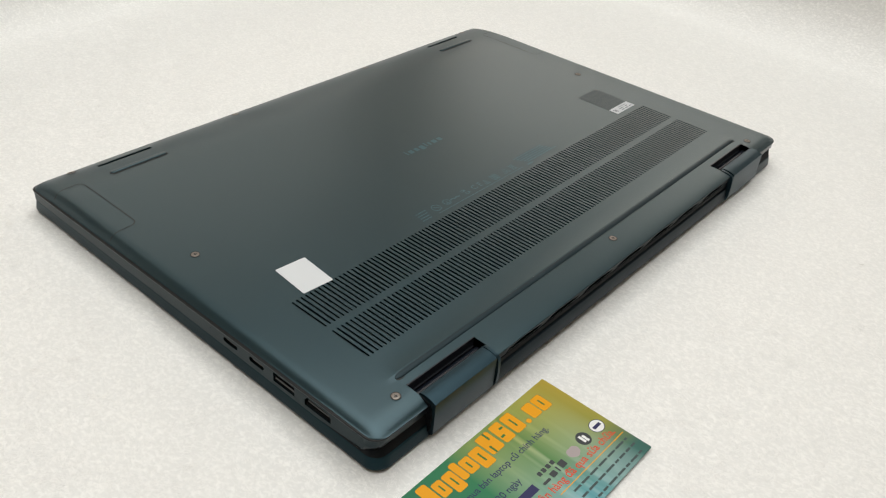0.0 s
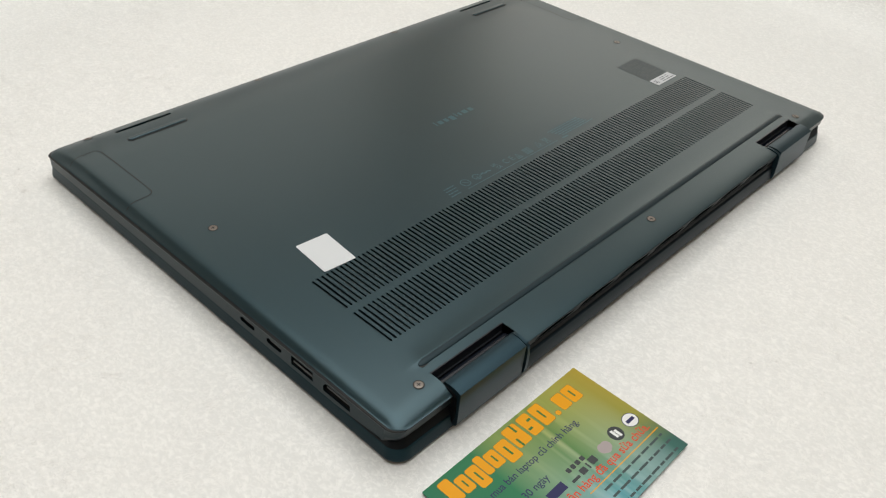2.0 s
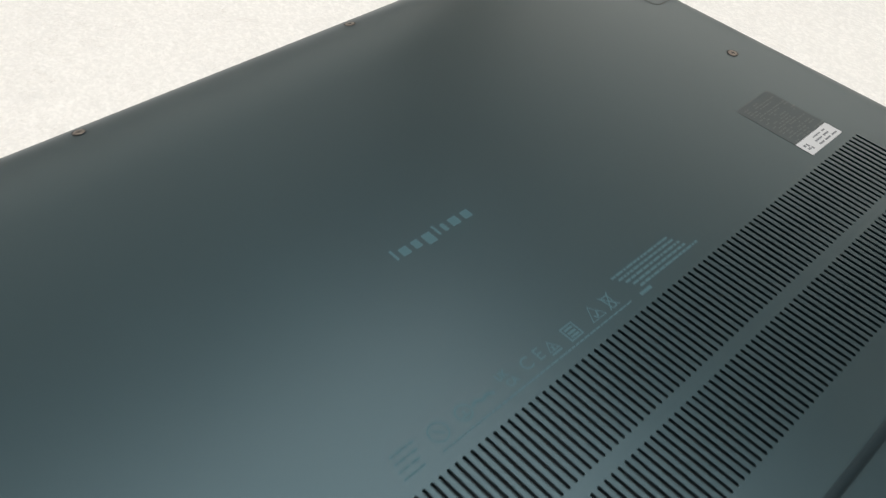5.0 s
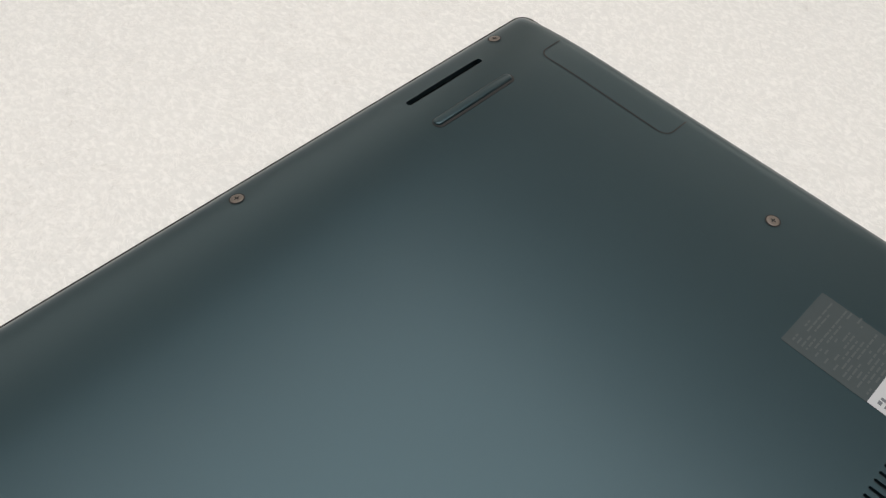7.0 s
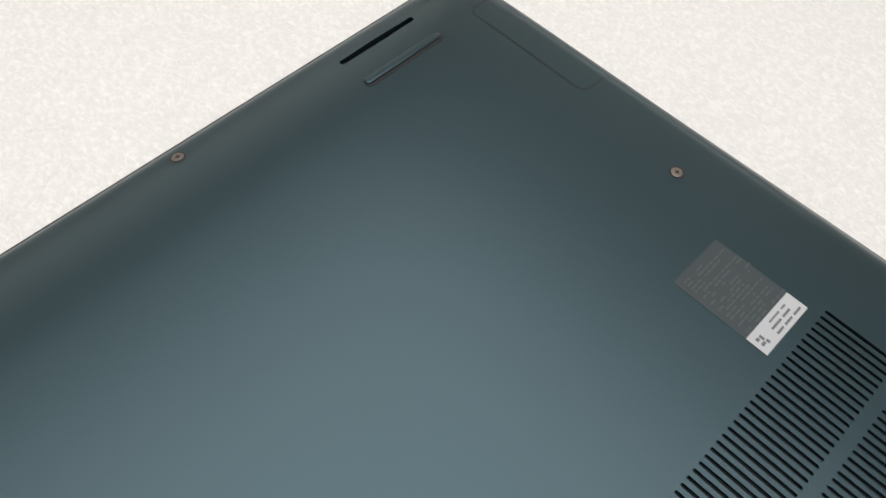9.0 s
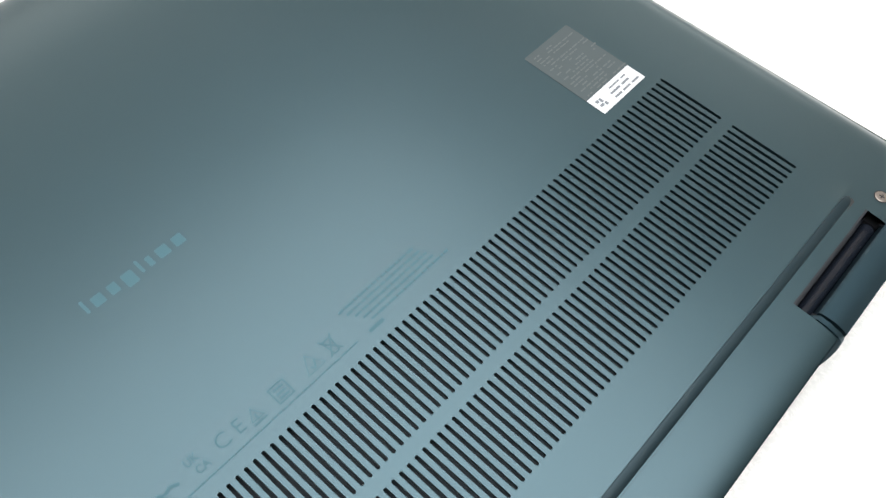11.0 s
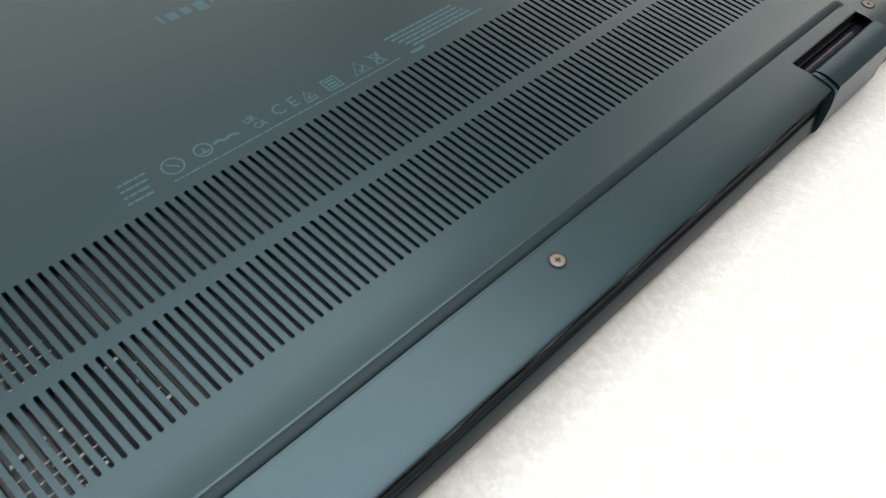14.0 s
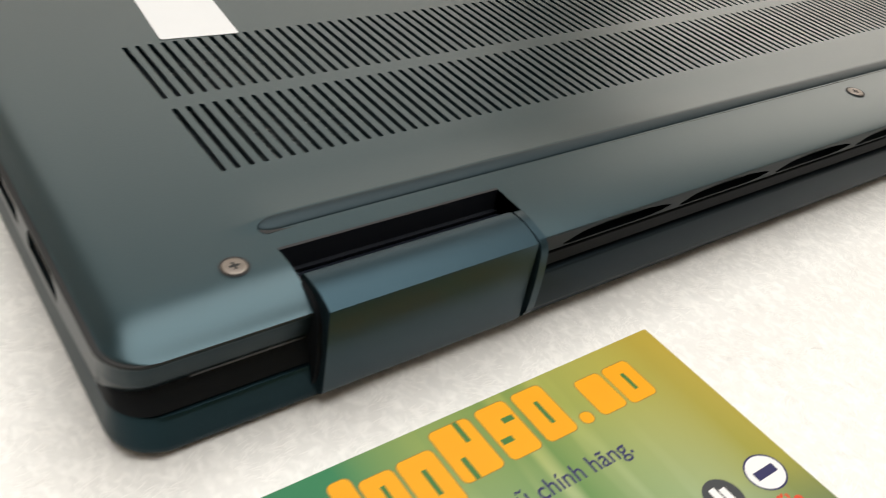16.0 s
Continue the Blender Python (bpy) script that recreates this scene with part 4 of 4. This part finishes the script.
# large heading as plain orange blocks
BASE = 15.6
HEAD = [(-39.5, -34.4, 0.0, 10.2, 0), (-33.6, -28.6, 0.0, 7.6, 1), (-27.8, -22.4, -2.4, 7.6, 1), (-21.9, -18.4, 0.0, 9.2, 0), (-17.8, -12.2, 0.0, 7.6, 1), (-11.5, -5.2, -2.4, 7.8, 1), (-4.2, 3.2, 0.0, 10.2, 2), (4.6, 10.6, 0.0, 10.4, 3), (11.9, 18.0, 0.0, 10.4, 1), (19.4, 21.8, 0.0, 2.2, 0), (23.4, 29.0, 0.0, 7.8, 0), (29.7, 35.6, -0.4, 7.8, 1)]
# slits in the blocks: (offset across, offset up, width, height) as shares of the block
SLITS = {0: (), 1: ((0.02, 0.0, 0.14, 0.46),), 2: ((0.18, 0.3, 0.13, 0.4), (-0.18, -0.3, 0.13, 0.4)), 3: ((0.22, 0.16, 0.36, 0.1), (-0.22, -0.16, 0.36, 0.1))}
GREEN = material("green_print", (0.05, 0.17, 0.04), 0.4, 0.0, 0.0, 0.001, 0.05, 0.01, specular=0.2)
for a, b, lo, hi, slit in HEAD:
    w, h = b - a, hi - lo
    r = min(1.0, 0.47 * min(w, h))
    flat_patch("heading_outline", w + 0.3, h + 0.3, (a + b) / 2, BASE + (lo + hi) / 2, 0, DARK_EDGE, card, 0.402, 0.004, r + 0.15)
    block = flat_patch("heading_block", w, h, (a + b) / 2, BASE + (lo + hi) / 2, 0, ORANGE, card, 0.408, 0.006, r, "orange heading block")
    for sx, sy, sw, sh in SLITS[slit]:
        bars("heading_slit", [(sx * w, sy * h, sw * w, sh * h)], GREEN, block, 0.009)
Z1 = 0.412
lettering("slogan", "mua bán laptop cũ chính hãng.", 4.3, -28.6, 8.0, NAVY, card, Z1, 51.0, 0.03, "small navy lettering")
lettering("notice", "30 ngày", 4.3, -20.5, -0.4, NAVY, card, Z1, 13.5, 0.03, "small navy lettering")
lettering("red_line", "nhận hàng đã qua sửa chữa.", 5.0, -14.0, -12.6, RED, card, Z1, 55.0, 0.06, "red lettering")
bars("orange_rule", [(21.0, -14.6, 45.0, 0.35)], ORANGE, card, Z1)
random.seed(5)
for y, x0, x1 in ((-17.4, 3.6, 41.9), (-21.2, 3.6, 42.0), (-25.4, 0.0, 40.8)):
    x, words = x0, []
    while x < x1 - 1:
        w = min(random.uniform(2.0, 6.0), x1 - x)
        words.append((x + w / 2, y, w, 0.95))
        x += w + 0.9
    for word in words:
        bars("print_bar", [word], GREY_INK, card, Z1)
for kind, x, y, w, h, mat in (("logo_oval", 38.6, -5.0, 7.6, 6.6, NAVY), ("logo_oval", 38.6, -5.0, 7.0, 6.0, PALE), ("logo_oval", 28.7, -5.0, 6.8, 6.8, BLACK_INK)):
    bm = bmesh.new()
    bmesh.ops.create_circle(bm, cap_ends=True, segments=28, radius=0.5, matrix=Matrix.Translation(v3(x, y, Z1 + (0.004 if mat is PALE else 0))) @ Matrix.Diagonal((w * MM, h * MM, 1, 1)))
    part(kind, bm, mat, card, smooth=False)
bars("logo_bar", [(38.6, -5.0, 4.6, 1.5)], NAVY, card, Z1 + 0.008)
bars("logo_bar", [(28.0, -4.8, 1.3, 3.8), (29.6, -5.4, 1.3, 3.6)], PALE, card, Z1 + 0.008)
bm = bmesh.new()
for x, y, r in ((18.9, -5.9, 2.3), (20.9, -5.9, 2.3), (19.9, -6.6, 2.2)):
    bmesh.ops.create_circle(bm, cap_ends=True, segments=20, radius=r * MM, matrix=Matrix.Translation(v3(x, y, Z1 + 0.002 * (x > 20) + 0.004 * (r < 2.25))))
part("logo_blob", bm, LOGO_GREY, card, smooth=False)
for x, y, w, h in ((0.9, -3.0, 1.9, 2.0), (3.6, -3.0, 2.0, 2.0), (6.4, -3.0, 2.0, 2.0), (9.2, -3.0, 2.0, 2.0), (0.0, -7.2, 4.4, 1.2), (5.0, -6.8, 3.2, 2.6), (8.2, -6.6, 0.8, 3.0), (11.6, -6.2, 3.4, 3.2)):
    flat_patch("logo_block", w, h, x, y, 0, BLACK_INK, card, 0.404, 0.008, 0.38)
bars("logo_words", [(-9.6, -5.6, 9.0, 3.6)], NAVY, card, Z1)
